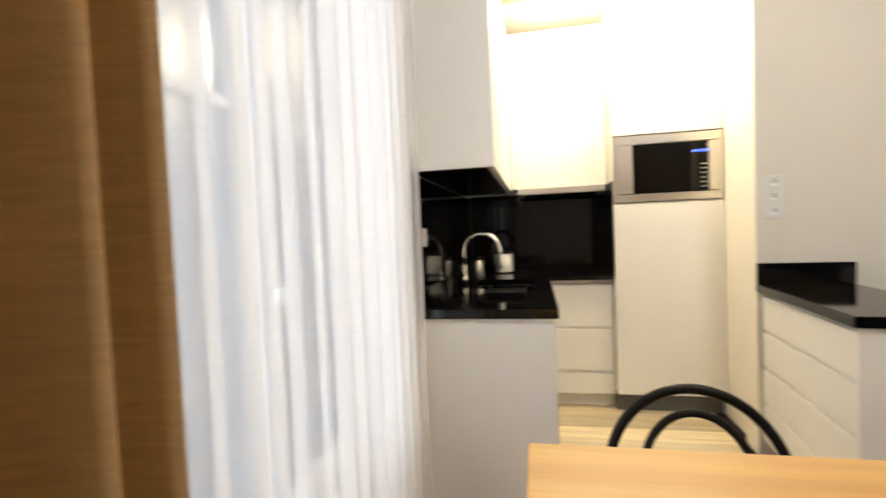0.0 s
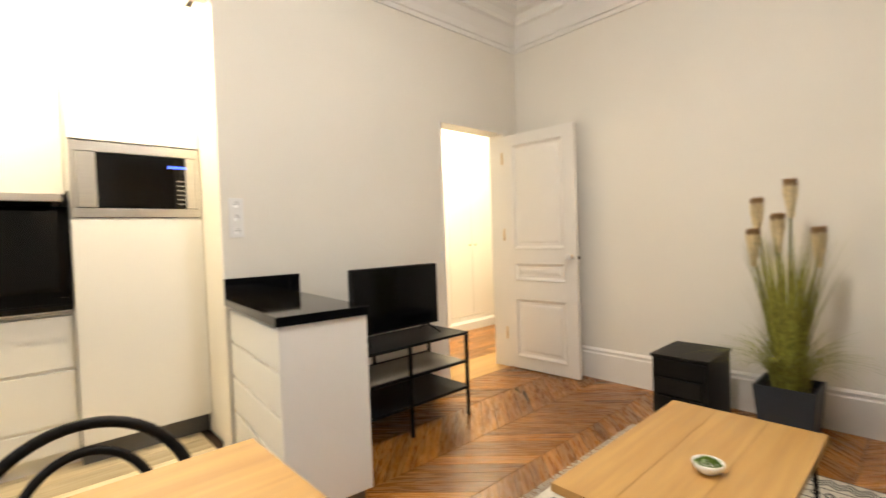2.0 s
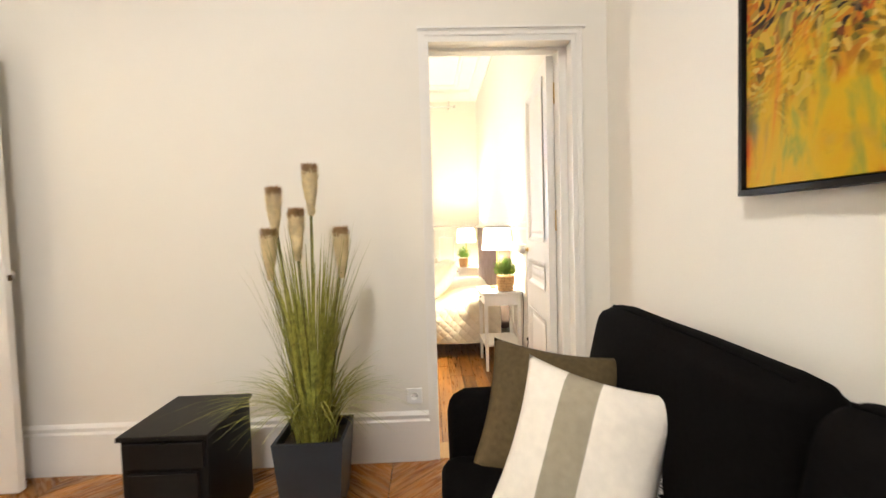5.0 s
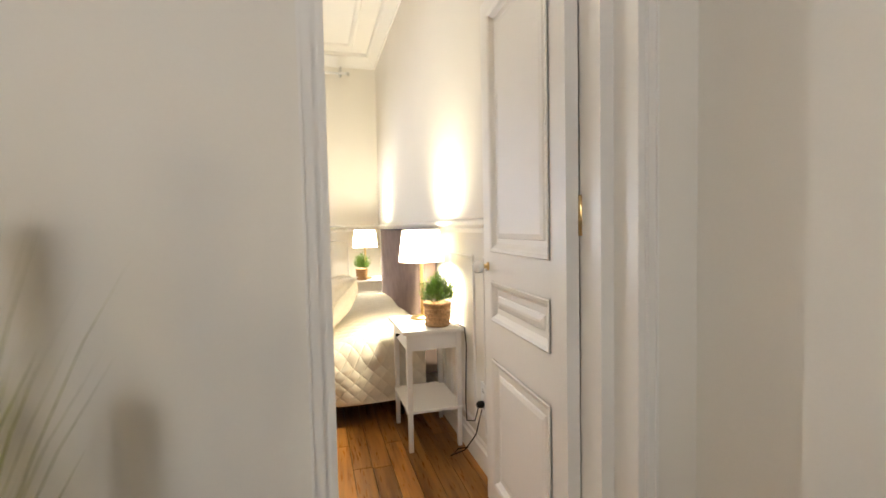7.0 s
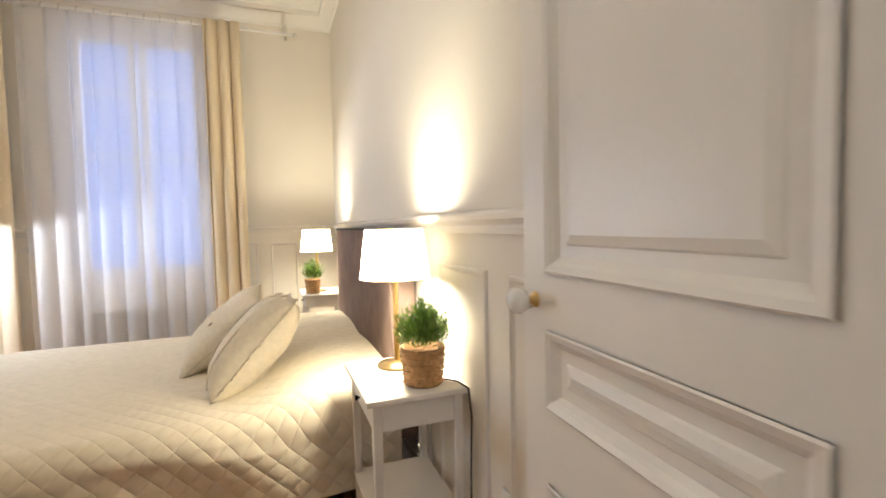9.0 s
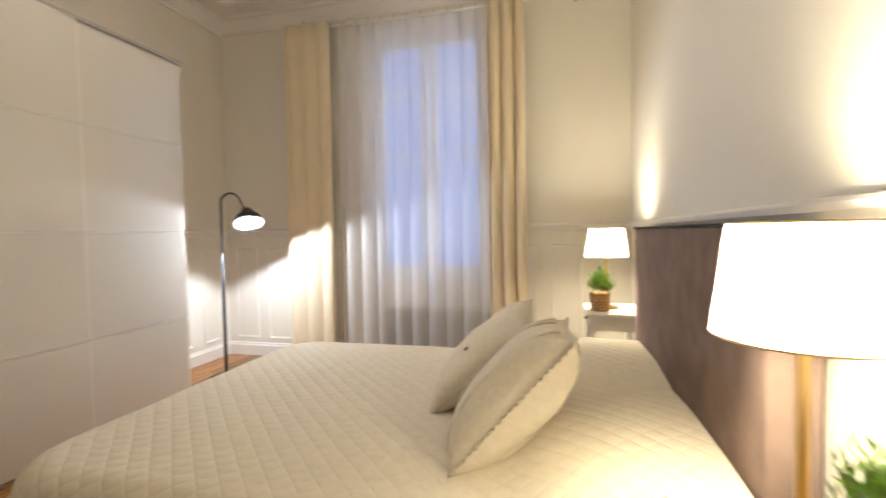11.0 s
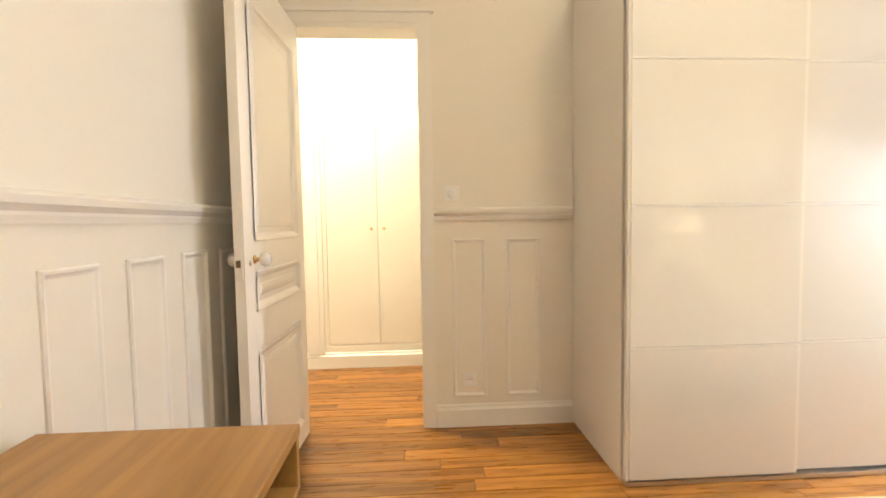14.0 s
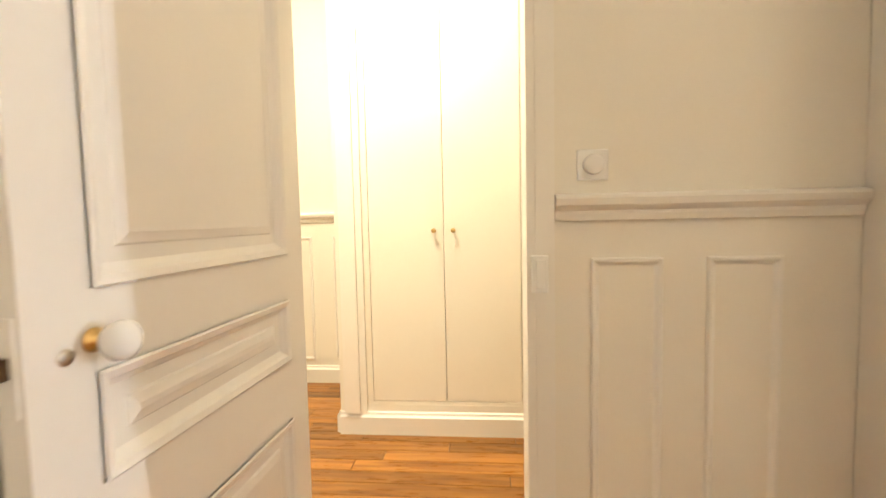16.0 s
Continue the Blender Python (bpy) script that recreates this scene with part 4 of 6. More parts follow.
y0, y1, z0, z1 = -3.236, -2.592, 1.386, 1.806
for r in ((y0, y1, z1 - 0.055, z1), (y0, y1, z0, z0 + 0.05), (y0, y0 + 0.025, z0 + 0.05, z1 - 0.055), (y1 - 0.025, y1, z0 + 0.05, z1 - 0.055)):
    box(bm, fx - 0.022, fx, *r, bevel=0.002)
part("trim_frame", bm, STEEL, e)
part("door", boxes([(fx - 0.02, fx + 0.008, y0 + 0.118, y1 - 0.145, z0 + 0.054, z1 - 0.059)], 0.003), SCREEN, e, "black glass door")
part("handle_strip", boxes([(fx - 0.02, fx + 0.010, y0 + 0.028, y0 + 0.115, z0 + 0.054, z1 - 0.059)], 0.003), STEEL, e, "steel strip beside the glass")
part("control_panel", boxes([(fx - 0.02, fx + 0.008, y1 - 0.142, y1 - 0.085, z0 + 0.054, z1 - 0.059)], 0.003), SCREEN, e, "black control panel")
part("side_strip", boxes([(fx - 0.02, fx + 0.008, y1 - 0.082, y1 - 0.028, z0 + 0.054, z1 - 0.059)], 0.003), STEEL, e, "steel side strip")
part("display", boxes([(fx + 0.0082, fx + 0.0092, y1 - 0.175 + 0.02 * k, y1 - 0.162 + 0.02 * k, z1 - 0.125, z1 - 0.112) for k in range(5)]), LED, e, "blue lit display digits")
tagged(part("buttons", boxes([(fx + 0.0082, fx + 0.0105, y1 - 0.130 + 0.014 * i, y1 - 0.122 + 0.014 * i, z0 + 0.075 + 0.028 * j, z0 + 0.083 + 0.028 * j) for i in range(3) for j in range(6)]), STEEL, e, "small grey buttons"), kind="stuff")
for kx, ky in ((-0.25, -2.95), (-0.25, -3.45)):
    e = thing("downlight", "round recessed downlight in the kitchen ceiling", "ceiling light", (kx, ky, 2.70), group="kitchen downlights")
    part("ring", lathe([(0.045, 0), (0.048, -0.006), (0.036, -0.008), (0.034, -0.001)], 24, cap=False), CHROME, e, "", True)
    part("lens", lathe([(0.034, -0.002), (0.005, -0.003)], 24), DOWNL, e, "lit lens", True)

# ---- switches and sockets ----


def wall_plate(name, label, at, turn, w, h, kind):
    e = thing(name, label, "socket" if kind == "socket" else "switch", at, turn)
    part("plate", boxes([(-w / 2, w / 2, -0.010, 0, -h / 2, h / 2)], 0.003), PLASTW, e)
    k = max(1, round(h / 0.075))
    for i in range(k):
        zc = -h / 2 + h * (i + 0.5) / k
        if kind == "socket":
            part("insert", lathe([(0.021, 0), (0.021, 0.003), (0.019, 0.003), (0.018, 0.0005)], 20), PLASTW, e, "", True).matrix_local = Matrix.Translation((0, -0.010, zc)) @ Matrix.Rotation(math.pi / 2, 4, "X")
            for s in (-1, 1):
                part("hole", lathe([(0.003, 0), (0.003, 0.0012)], 8), PLASTB, e, "").matrix_local = Matrix.Translation((s * 0.0095, -0.0112, zc)) @ Matrix.Rotation(math.pi / 2, 4, "X")
        elif kind == "dial":
            part("dial", lathe([(0.026, 0), (0.026, 0.012), (0.023, 0.015), (0.002, 0.0155)], 24), PLASTW, e, "", True).matrix_local = Matrix.Translation((0, -0.010, zc)) @ Matrix.Rotation(math.pi / 2, 4, "X")
        else:
            part("rocker", boxes([(-w / 2 + 0.012, w / 2 - 0.012, -0.0135, -0.010, zc - h / k / 2 + 0.012, zc + h / k / 2 - 0.012)], 0.0015), PLASTW, e)
    return e


wall_plate("triple_socket", "white triple socket plate above the worktop", (0.0, -2.55, 1.355), 90, 0.078, 0.22, "socket")
wall_plate("splashback_socket", "beige socket plate at the end of the splashback", (0.546, YS + 0.0105, 1.224), 180, 0.05, 0.085, "socket")
wall_plate("wall_socket", "white wall socket above the skirting", (2.515, 0.0, 0.33), 0, 0.078, 0.078, "socket")
wall_plate("wall_socket", "white wall socket in the dado panelling", (BX0, 1.43, 0.262), 90, 0.08, 0.08, "socket")
wall_plate("light_switch", "small white switch at the hall doorway", (-0.306, 1.205, 1.0), 90, 0.045, 0.10, "switch")
wall_plate("thermostat", "white thermostat dial above the chair rail", (BX0, 1.345, 1.285), 90, 0.08, 0.08, "dial")
wall_plate("bedside_socket", "white wall socket beside the nightstand", (BX1, 1.10, 0.34), -90, 0.08, 0.16, "socket")
# Latch strike at the jamb, built with the switch plate shape.
wall_plate("light_switch", "small white latch strike plate beside the hall doorway", (0.0, -0.998, 1.06), 90, 0.03, 0.07, "switch")
wall_plate("hall_socket", "white wall socket in the hall", (-2.2, 0.15, 0.30), 90, 0.08, 0.08, "socket")

# ---- living room ----
# Unseen fixture, added because the window alone cannot light these walls.
e = thing("living_ceiling_light", "unseen ceiling light added for the living room, inferred from its lit walls", "ceiling light", (1.95, -2.35, 3.2))
part("base", lathe([(0.20, 0), (0.20, -0.025), (0.18, -0.03)], 36), PLASTW, e, "", True)
part("diffuser", lathe([(0.18, -0.031), (0.175, -0.07), (0.13, -0.105), (0.01, -0.12)], 36), glow("opal_diffuser", (1.0, 0.955, 0.89), 190), e, "lit opal glass", True)
e = thing("dining_table", "light oak dining table with square edges", "table", (1.94, -3.375, 0))
part("tabletop", boxes([(-0.36, 0.36, -0.40, 0.315, 0.722, 0.752)], 0.004), OAKT, e)
part("apron", boxes([(-0.32, 0.32, -0.36, -0.34, 0.64, 0.721), (-0.32, 0.32, 0.255, 0.275, 0.64, 0.721), (-0.32, -0.30, -0.34, 0.255, 0.64, 0.721), (0.30, 0.32, -0.34, 0.255, 0.64, 0.721)]), OAKT, e)
for sx in (-0.325, 0.275):
    for sy in (-0.365, 0.23):
        part("leg", boxes([(sx, sx + 0.05, sy, sy + 0.05, 0.002, 0.70)], 0.003), OAKT, e)


def bentwood(at, turn):
    """Bentwood chair: the back looks along -x of the chair."""
    e = thing("bentwood_chair", "black bentwood chair tucked under the dining table", "chair", at, turn)
    part("seat", lathe([(0.03, 0.440), (0.19, 0.440), (0.205, 0.450), (0.205, 0.464), (0.195, 0.470), (0.02, 0.462)], 36), BLACKW, e, "", True)
    pts, pin = [], []
    for i in range(25):
        a = math.pi * i / 24
        pts.append((-0.215 - 0.06 * math.sin(a), -0.215 * math.cos(a), 0.585 + 0.22 * math.sin(a)))
        pin.append((-0.20 - 0.05 * math.sin(a), -0.135 * math.cos(a), 0.585 + 0.165 * math.sin(a)))
    leg = lambda s: [(-0.235, s * 0.215, 0.003), (-0.20, s * 0.20, 0.25), (-0.19, s * 0.19, 0.45)]
    part("back_frame", tube(leg(-1) + pts + leg(1)[::-1], 0.0135, 12), BLACKW, e, "", True)
    part("back_hoop", tube([(-0.15, -0.10, 0.455)] + pin + [(-0.15, 0.10, 0.455)], 0.0105, 12), BLACKW, e, "", True)
    for s in (-1, 1):
        part("leg", tube([(0.13, s * 0.13, 0.45), (0.17, s * 0.165, 0.2), (0.20, s * 0.19, 0.003)], 0.015, 12, taper=0.011), BLACKW, e, "", True)
    part("stretcher", tube([(0.155 * math.cos(2 * math.pi * i / 28), 0.155 * math.sin(2 * math.pi * i / 28), 0.27) for i in range(29)], 0.009, 10), BLACKW, e, "", True)
    return e


bentwood((1.62, -3.36, 0.002), 0)

e = thing("coffee_table", "oak plank coffee table on black metal legs", "coffee table", (2.095, -1.70, 0.012))
for k in range(3):
    part("plank", boxes([(-0.285 + 0.19 * k + 0.0006, -0.285 + 0.19 * (k + 1) - 0.0006, -0.505, 0.505, 0.352, 0.380)], 0.0006), OAKT, e)
for sy in (-0.46, 0.435):
    part("frame_bar", boxes([(-0.25, 0.25, sy, sy + 0.025, 0.328, 0.3515)], 0.002), BLACKM, e, "black metal frame bar")
for sx in (-1, 1):
    for sy in (-1, 1):
        part("leg", tube([(sx * 0.245, sy * 0.448, 0.34), (sx * 0.26, sy * 0.465, 0.001)], 0.008, 10), BLACKM, e, "thin black metal leg", True)

for sy in (-1, 1):
    part("floor_bar", tube([(-0.262, sy * 0.465, 0.008), (0.262, sy * 0.465, 0.008)], 0.0075, 10), BLACKM, e, "thin black metal floor bar", True)

e = thing("moss_bowl", "small white bowl of green moss on the coffee table", "bowl", (2.150, -1.800, 0.3925))
e.scale = (0.78, 0.78, 0.78)
part("bowl", lathe([(0.022, 0), (0.035, 0.004), (0.058, 0.025), (0.064, 0.048), (0.060, 0.050), (0.054, 0.030), (0.03, 0.026), (0.005, 0.026)], 32), CERAM, e, "", True)
bm = bmesh.new()
rnd = random.Random(4)
for i in range(420):
    a, r = rnd.uniform(0, 6.28), 0.050 * math.sqrt(rnd.random())
    p = Vector((r * math.cos(a), r * math.sin(a), 0.030 + 0.026 * (1 - (r / 0.055) ** 2)))
    d = Vector((rnd.uniform(-1, 1), rnd.uniform(-1, 1), 1.2)).normalized() * rnd.uniform(0.008, 0.018)
    s = d.orthogonal().normalized() * 0.0025
    bm.faces.new([bm.verts.new(q) for q in (p - s, p + s, p + d)])
tagged(part("moss", bm, GREEN, e, "green moss"), kind="stuff")

# rug
e = thing("rug", "ivory wool rug with black zigzag pattern and fringe", "rug", (2.22, -1.56, 0))
rx0, rx1, ry0, ry1 = -0.80, 0.80, -0.95, 0.86
part("woven_field", boxes([(rx0, rx1, ry0, ry1, 0.001, 0.010)], 0.003), RUGW, e)
bm = bmesh.new()


def rug_line(bm, pts, w):
    for (xa, ya), (xb, yb) in zip(pts, pts[1:]):
        d = Vector((xb - xa, yb - ya, 0)).normalized()
        s = Vector((-d.y, d.x, 0)) * w / 2
        a, b = Vector((xa, ya, 0.0112)), Vector((xb, yb, 0.0112))
        bm.faces.new([bm.verts.new(p) for p in (a - s, b - s, b + s, a + s)])


for k in range(15):
    yy = ry1 - 0.07 - k * 0.122
    n2 = 44
    if k % 3 == 0:
        for o in (0.022, -0.002, -0.026):
            rug_line(bm, [(rx0 + 0.05 + i * (rx1 - rx0 - 0.10) / n2, yy + o + (0.018 if i % 2 else -0.018)) for i in range(n2 + 1)], 0.008)
    elif k % 3 == 1:
        for i in range(30):
            xc = rx0 + 0.07 + i * 0.05
            rug_line(bm, [(xc - 0.018, yy), (xc, yy + 0.026), (xc + 0.018, yy), (xc, yy - 0.026), (xc - 0.018, yy)], 0.009)
    else:
        for i in range(60):
            xc = rx0 + 0.06 + i * 0.025
            rug_line(bm, [(xc - 0.010, yy - 0.028), (xc + 0.010, yy + 0.028)], 0.009)
    rug_line(bm, [(rx0 + 0.05, yy + 0.060), (rx1 - 0.05, yy + 0.060)], 0.007)
tagged(part("pattern", bm, RUGB, e, "black woven pattern"), kind="stuff")
bm = bmesh.new()
rnd = random.Random(7)
for i in range(130):
    yy = ry0 + 0.007 + (ry1 - ry0 - 0.014) * i / 129
    tube([(rx0, yy, 0.006), (rx0 - 0.025, yy + rnd.uniform(-0.004, 0.004), 0.005), (rx0 - 0.05, yy + rnd.uniform(-0.01, 0.01), 0.003)], 0.0022, 5, bm)
tagged(part("fringe", bm, RUGW, e, "knotted fringe"), kind="stuff")

# sofa
e = thing("sofa", "charcoal fabric two-seat sofa against the wall", "sofa", (3.06, -1.49, 0))
part("base", soft_box(-0.40, 0.40, -0.85, 0.85, 0.10, 0.30, 0.03, 8, 0.004), SOFA, e, "", True)
for k in range(2):
    part("seat_cushion", soft_box(-0.43, 0.20, -0.668 + 0.668 * k, 0.0 + 0.668 * k, 0.29, 0.445, 0.05, 12, 0.018, k), SOFA, e, "", True)
for s in (0, 1):
    y0, y1 = (-0.87, -0.67) if s == 0 else (0.67, 0.87)
    part("armrest", soft_box(-0.40, 0.36, y0, y1, 0.10, 0.60, 0.075, 12, 0.01, 3 + s), SOFA, e, "", True)
part("back_frame", soft_box(0.24, 0.43, -0.90, 0.925, 0.10, 0.755, 0.06, 10, 0.006, 8), SOFA, e, "", True)
for k in range(2):
    bmc = soft_box(-0.06, 0.13, -0.432, 0.432 + 0.10 * k, -0.27, 0.27, 0.09, 16, 0.035, 11 + k)
    bmesh.ops.transform(bmc, matrix=Matrix.Translation((0.19, -0.455 + 0.87 * k, 0.612)) @ Matrix.Rotation(radians(12), 4, "Y"), verts=bmc.verts)
    near = BVHTree.FromBMesh(bmc)
    bc = part("back_cushion", bmc, SOFA, e, "", True)
    y0, y1 = -0.40, 0.40 + 0.08 * k
    put = Matrix.Translation((0.19, -0.455 + 0.87 * k, 0.612)) @ Matrix.Rotation(radians(12), 4, "Y")
    pip = tube([near.find_nearest(put @ Vector((-0.03, y0 + (y1 - y0) * i / 30, 0.29)))[0] for i in range(31)], 0.005, 8)
    part("piping", pip, SOFA, bc, "", True)
for sx in (-0.36, 0.34):
    for sy in (-0.78, 0.78):
        part("leg", lathe([(0.018, 0.012), (0.024, 0.10)], 14, (sx, sy, 0)), BLACKW, e, "black wooden leg", True)

# throw cushions
c = thing("throw_cushion", "olive brown linen cushion leaning in the sofa corner", "cushion", (2.97, -0.90, 0.585))
c.rotation_euler = (radians(-32), radians(6), radians(-20))
part("cover", pillow(0.43, 0.43, 0.13, 3, 26, 0.10), BROWNC, c, "", True)
c = thing("throw_cushion", "off-white cushion with a taupe stripe, leaning on the sofa", "cushion", (2.985, -1.15, 0.575))
c.rotation_euler = (radians(-27), radians(10), radians(-30))
bm = pillow(0.40, 0.43, 0.15, 5, 30, 0.10)
o = part("cover", bm, CREAMC, c, "", True)
o.data.materials.append(STRIPE)
for p in o.data.polygons:
    if -0.080 < p.center.x < 0.010:
        p.material_index = 1
bm = bmesh.new()
rnd = random.Random(9)
for i in range(60):
    zz = -0.19 + 0.38 * i / 59
    tube([(0.182, 0, zz), (0.192, rnd.uniform(-0.004, 0.004), zz + rnd.uniform(-0.006, 0.006))], 0.0016, 5, bm)
tagged(part("fringe", bm, CREAMC, c, "short cotton fringe"), kind="stuff")

# painting
e = thing("painting", "abstract ochre and red canvas in a black float frame", "painting", (3.515, -1.78, 1.80))
part("canvas", boxes([(-0.035, -0.012, -0.725, 0.725, -0.545, 0.545)], 0.002), CANVAS, e)
bm = bmesh.new()
for r in ((-0.745, 0.745, -0.565, -0.550), (-0.745, 0.745, 0.550, 0.565), (-0.745, -0.730, -0.550, 0.550), (0.730, 0.745, -0.550, 0.550)):
    box(bm, -0.045, -0.001, *r, bevel=0.001)
part("frame", bm, BLACKW, e, "black wooden frame")
part("backing", boxes([(-0.012, -0.001, -0.73, 0.73, -0.55, 0.55)]), BLACKW, e)
part("signature", boxes([(-0.0366, -0.0356, -0.60 + 0.022 * k, -0.588 + 0.022 * k, -0.42, -0.40 + 0.008 * (k % 3)) for k in range(5)]), BLACKW, e, "small dark signature strokes")

# media stand and television
e = thing("media_stand", "black metal media stand with three shelves", "tv stand", (0.31, -1.75, 0))
part("top_shelf", boxes([(-0.20, 0.21, -0.49, 0.49, 0.548, 0.566)], 0.002), BLACKM, e)
part("middle_shelf", boxes([(-0.19, 0.20, -0.47, 0.47, 0.365, 0.373)], 0.001), mat("smoked_shelf", (0.30, 0.27, 0.22), 0.25, vary=0.05), e, "pale mesh shelf")
part("bottom_shelf", boxes([(-0.20, 0.21, -0.49, 0.49, 0.185, 0.203)], 0.002), BLACKM, e)
for sy in (-0.48, 0.0, 0.48):
    for sx in (-0.19, 0.20):
        part("post", boxes([(sx - 0.009, sx + 0.009, sy - 0.009, sy + 0.009, 0.002, 0.547)], 0.001), BLACKM, e)
part("rail", boxes([(0.191, 0.209, -0.47, 0.47, 0.36, 0.378), (-0.199, -0.181, -0.47, 0.47, 0.36, 0.378)]), BLACKM, e)
e = thing("television", "black flat-screen television standing on the media stand", "television", (0.30, -1.68, 0.5665), 2)
part("panel", boxes([(-0.025, 0.022, -0.345, 0.345, 0.055, 0.462)], 0.005), PLASTB, e)
part("screen", boxes([(0.0222, 0.0238, -0.336, 0.336, 0.068, 0.454)]), SCREEN, e, "dark glossy screen")
for sy in (-0.25, 0.25):
    part("foot", tube([(0.0, sy, 0.06), (0.10, sy * 1.12, 0.004)], 0.006, 8), PLASTB, e, "", True)
    part("foot", tube([(0.0, sy, 0.06), (-0.10, sy * 1.12, 0.004)], 0.006, 8), PLASTB, e, "", True)

# black cube cabinet
e = thing("cube_cabinet", "black wooden cube cabinet with grooved drawers", "cabinet", (1.625, -0.425, 0))
part("body", boxes([(-0.155, 0.155, -0.195, 0.205, 0.002, 0.43), (-0.165, 0.165, -0.21, 0.21, 0.430, 0.448)], 0.003), BLACKW, e)
part("drawer", boxes([(-0.145, 0.145, -0.207, -0.1955, 0.325, 0.42)], 0.003), BLACKW, e)
part("drawer", boxes([(-0.125, 0.125, -0.214, -0.1955, 0.215, 0.31)], 0.003), BLACKW, e)
part("drawer", boxes([(-0.125, -0.055, -0.214, -0.1955, 0.03, 0.20), (0.055, 0.125, -0.214, -0.1955, 0.03, 0.20), (-0.055, 0.055, -0.214, -0.1955, 0.16, 0.20)], 0.003), BLACKW, e)
# Body is solid here; a black sheet gives the opening its inner shade.
part("recess_shade", boxes([(-0.055, 0.055, -0.200, -0.1955, 0.03, 0.16)]), SCREEN, e, "flat black sheet for the shade inside an open recess")


def blade(bm, p, d, length, width, droop, steps=6):
    """One curved grass blade."""
    side = Vector((-d.y, d.x, 0)).normalized()
    prev = None
    for i in range(steps + 1):
        t = i / steps
        q = Vector(p) + Vector((d.x, d.y, 0)) * length * (0.9 * t * t * droop + 0.12 * t) + Vector((0, 0, length * (t - droop * 0.62 * t * t * t)))
        w = width * (1 - t) ** 0.7 / 2
        cur = (bm.verts.new(q - side * w), bm.verts.new(q + side * w)) if i < steps else (bm.verts.new(q),)
        if prev:
            bm.faces.new((prev[0], prev[1], *cur[::-1]))
        prev = cur


e = thing("ornamental_grass", "tall grass with cream plumes in a slate blue planter", "plant", (2.10, -0.34, 0))
bm = bmesh.new()
for h0, h1, a, b in ((0.002, 0.325, 0.115, 0.142),):
    vs = [[bm.verts.new((sx * r, sy * r, z)) for sx, sy in ((-1, -1), (1, -1), (1, 1), (-1, 1))] for z, r in ((h0, a), (h1, b), (h1, b - 0.014), (h1 - 0.04, b - 0.016))]
    for p, q in zip(vs, vs[1:]):
        for k in range(4):
            bm.faces.new((p[k], p[(k + 1) % 4], q[(k + 1) % 4], q[k]))
    bm.faces.new(vs[0][::-1])
part("planter", bm, POT, e, "slate blue tapered square planter")
part("soil", boxes([(-0.122, 0.122, -0.122, 0.122, 0.27, 0.287)]), SOIL, e)
rnd = random.Random(12)
bm = bmesh.new()
for i in range(260):
    a = rnd.uniform(0, 6.283)
    r = rnd.uniform(0.0, 0.09)
    L = rnd.uniform(0.22, 0.50)
    blade(bm, (r * math.cos(a), r * math.sin(a), 0.285), Vector((math.cos(a + rnd.uniform(-.5, .5)), math.sin(a + rnd.uniform(-.5, .5)), 0)), L, rnd.uniform(0.005, 0.011), rnd.uniform(0.25, 0.95))
for i in range(280):
    a = rnd.uniform(0, 6.283)
    r = rnd.uniform(0.0, 0.06)
    blade(bm, (r * math.cos(a), r * math.sin(a), 0.285), Vector((math.cos(a), math.sin(a), 0)), rnd.uniform(0.45, 0.98), rnd.uniform(0.007, 0.015), rnd.uniform(0.02, 0.20))
for i in range(70):
    a = rnd.uniform(0, 6.283)
    blade(bm, (0.05 * math.cos(a), 0.05 * math.sin(a), 0.285), Vector((math.cos(a), math.sin(a), 0)), rnd.uniform(0.34, 0.46), rnd.uniform(0.004, 0.008), rnd.uniform(0.75, 1.15), 9)
tagged(part("grass_blades", bm, GRASS, e, "dry green arching blades"), kind="stuff")
for dx, dy, zt in ((0.02, 0.0, 1.465), (-0.14, 0.02, 1.375), (-0.03, -0.05, 1.28), (-0.15, -0.03, 1.20), (0.14, 0.0, 1.20)):
    s = part("stem", tube([(dx * 0.25, dy * 0.25, 0.285), (dx * 0.55, dy * 0.5, 0.7), (dx * 0.95, dy, zt - 0.20)], 0.008, 8, taper=0.006), STEMM, e, "", True)
    k = lathe([(0.006, 0), (0.015, 0.02), (0.023, 0.06), (0.027, 0.11), (0.027, 0.155), (0.018, 0.172), (0.004, 0.178)], 22)
    for v in k.verts:
        v.co += Vector((noise.noise(v.co * 60 + Vector((dx * 50, 0, 0))), noise.noise(v.co * 60 + Vector((9, dx * 40, 0))), 0)) * 0.006
    bmesh.ops.transform(k, matrix=Matrix.Translation((dx, dy, zt - 0.20)), verts=k.verts)
    p = part("plume", k, PLUME, e, "cream cylindrical plume", True)
    for nm, mt, cnt, zl, zh in (("plume_tip", PLUMETIP, 800, 0.142, 0.176), ("plume_hair", PLUME, 1300, -0.03, 0.15)):
        b = bmesh.new()
        for i in range(cnt):
            a, hz = rnd.uniform(0, 6.283), rnd.uniform(zl, zh)
            r = (0.009 + 0.019 * min(1, max(0, hz) / 0.11)) * (1 if nm == "plume_hair" else rnd.uniform(0.3, 1.05))
            q = Vector((dx + r * math.cos(a), dy + r * math.sin(a), zt - 0.20 + hz))
            d = Vector((math.cos(a) * 0.7, math.sin(a) * 0.7, 1)).normalized() * rnd.uniform(0.012, 0.030)
            w = d.cross(Vector((math.cos(a), math.sin(a), 0))).normalized() * 0.0021
            b.faces.new([b.verts.new(t) for t in (q - w, q + w, q + d)])
        tagged(part(nm, b, mt, p, "brown fibrous tip" if nm == "plume_tip" else ""), kind="stuff")

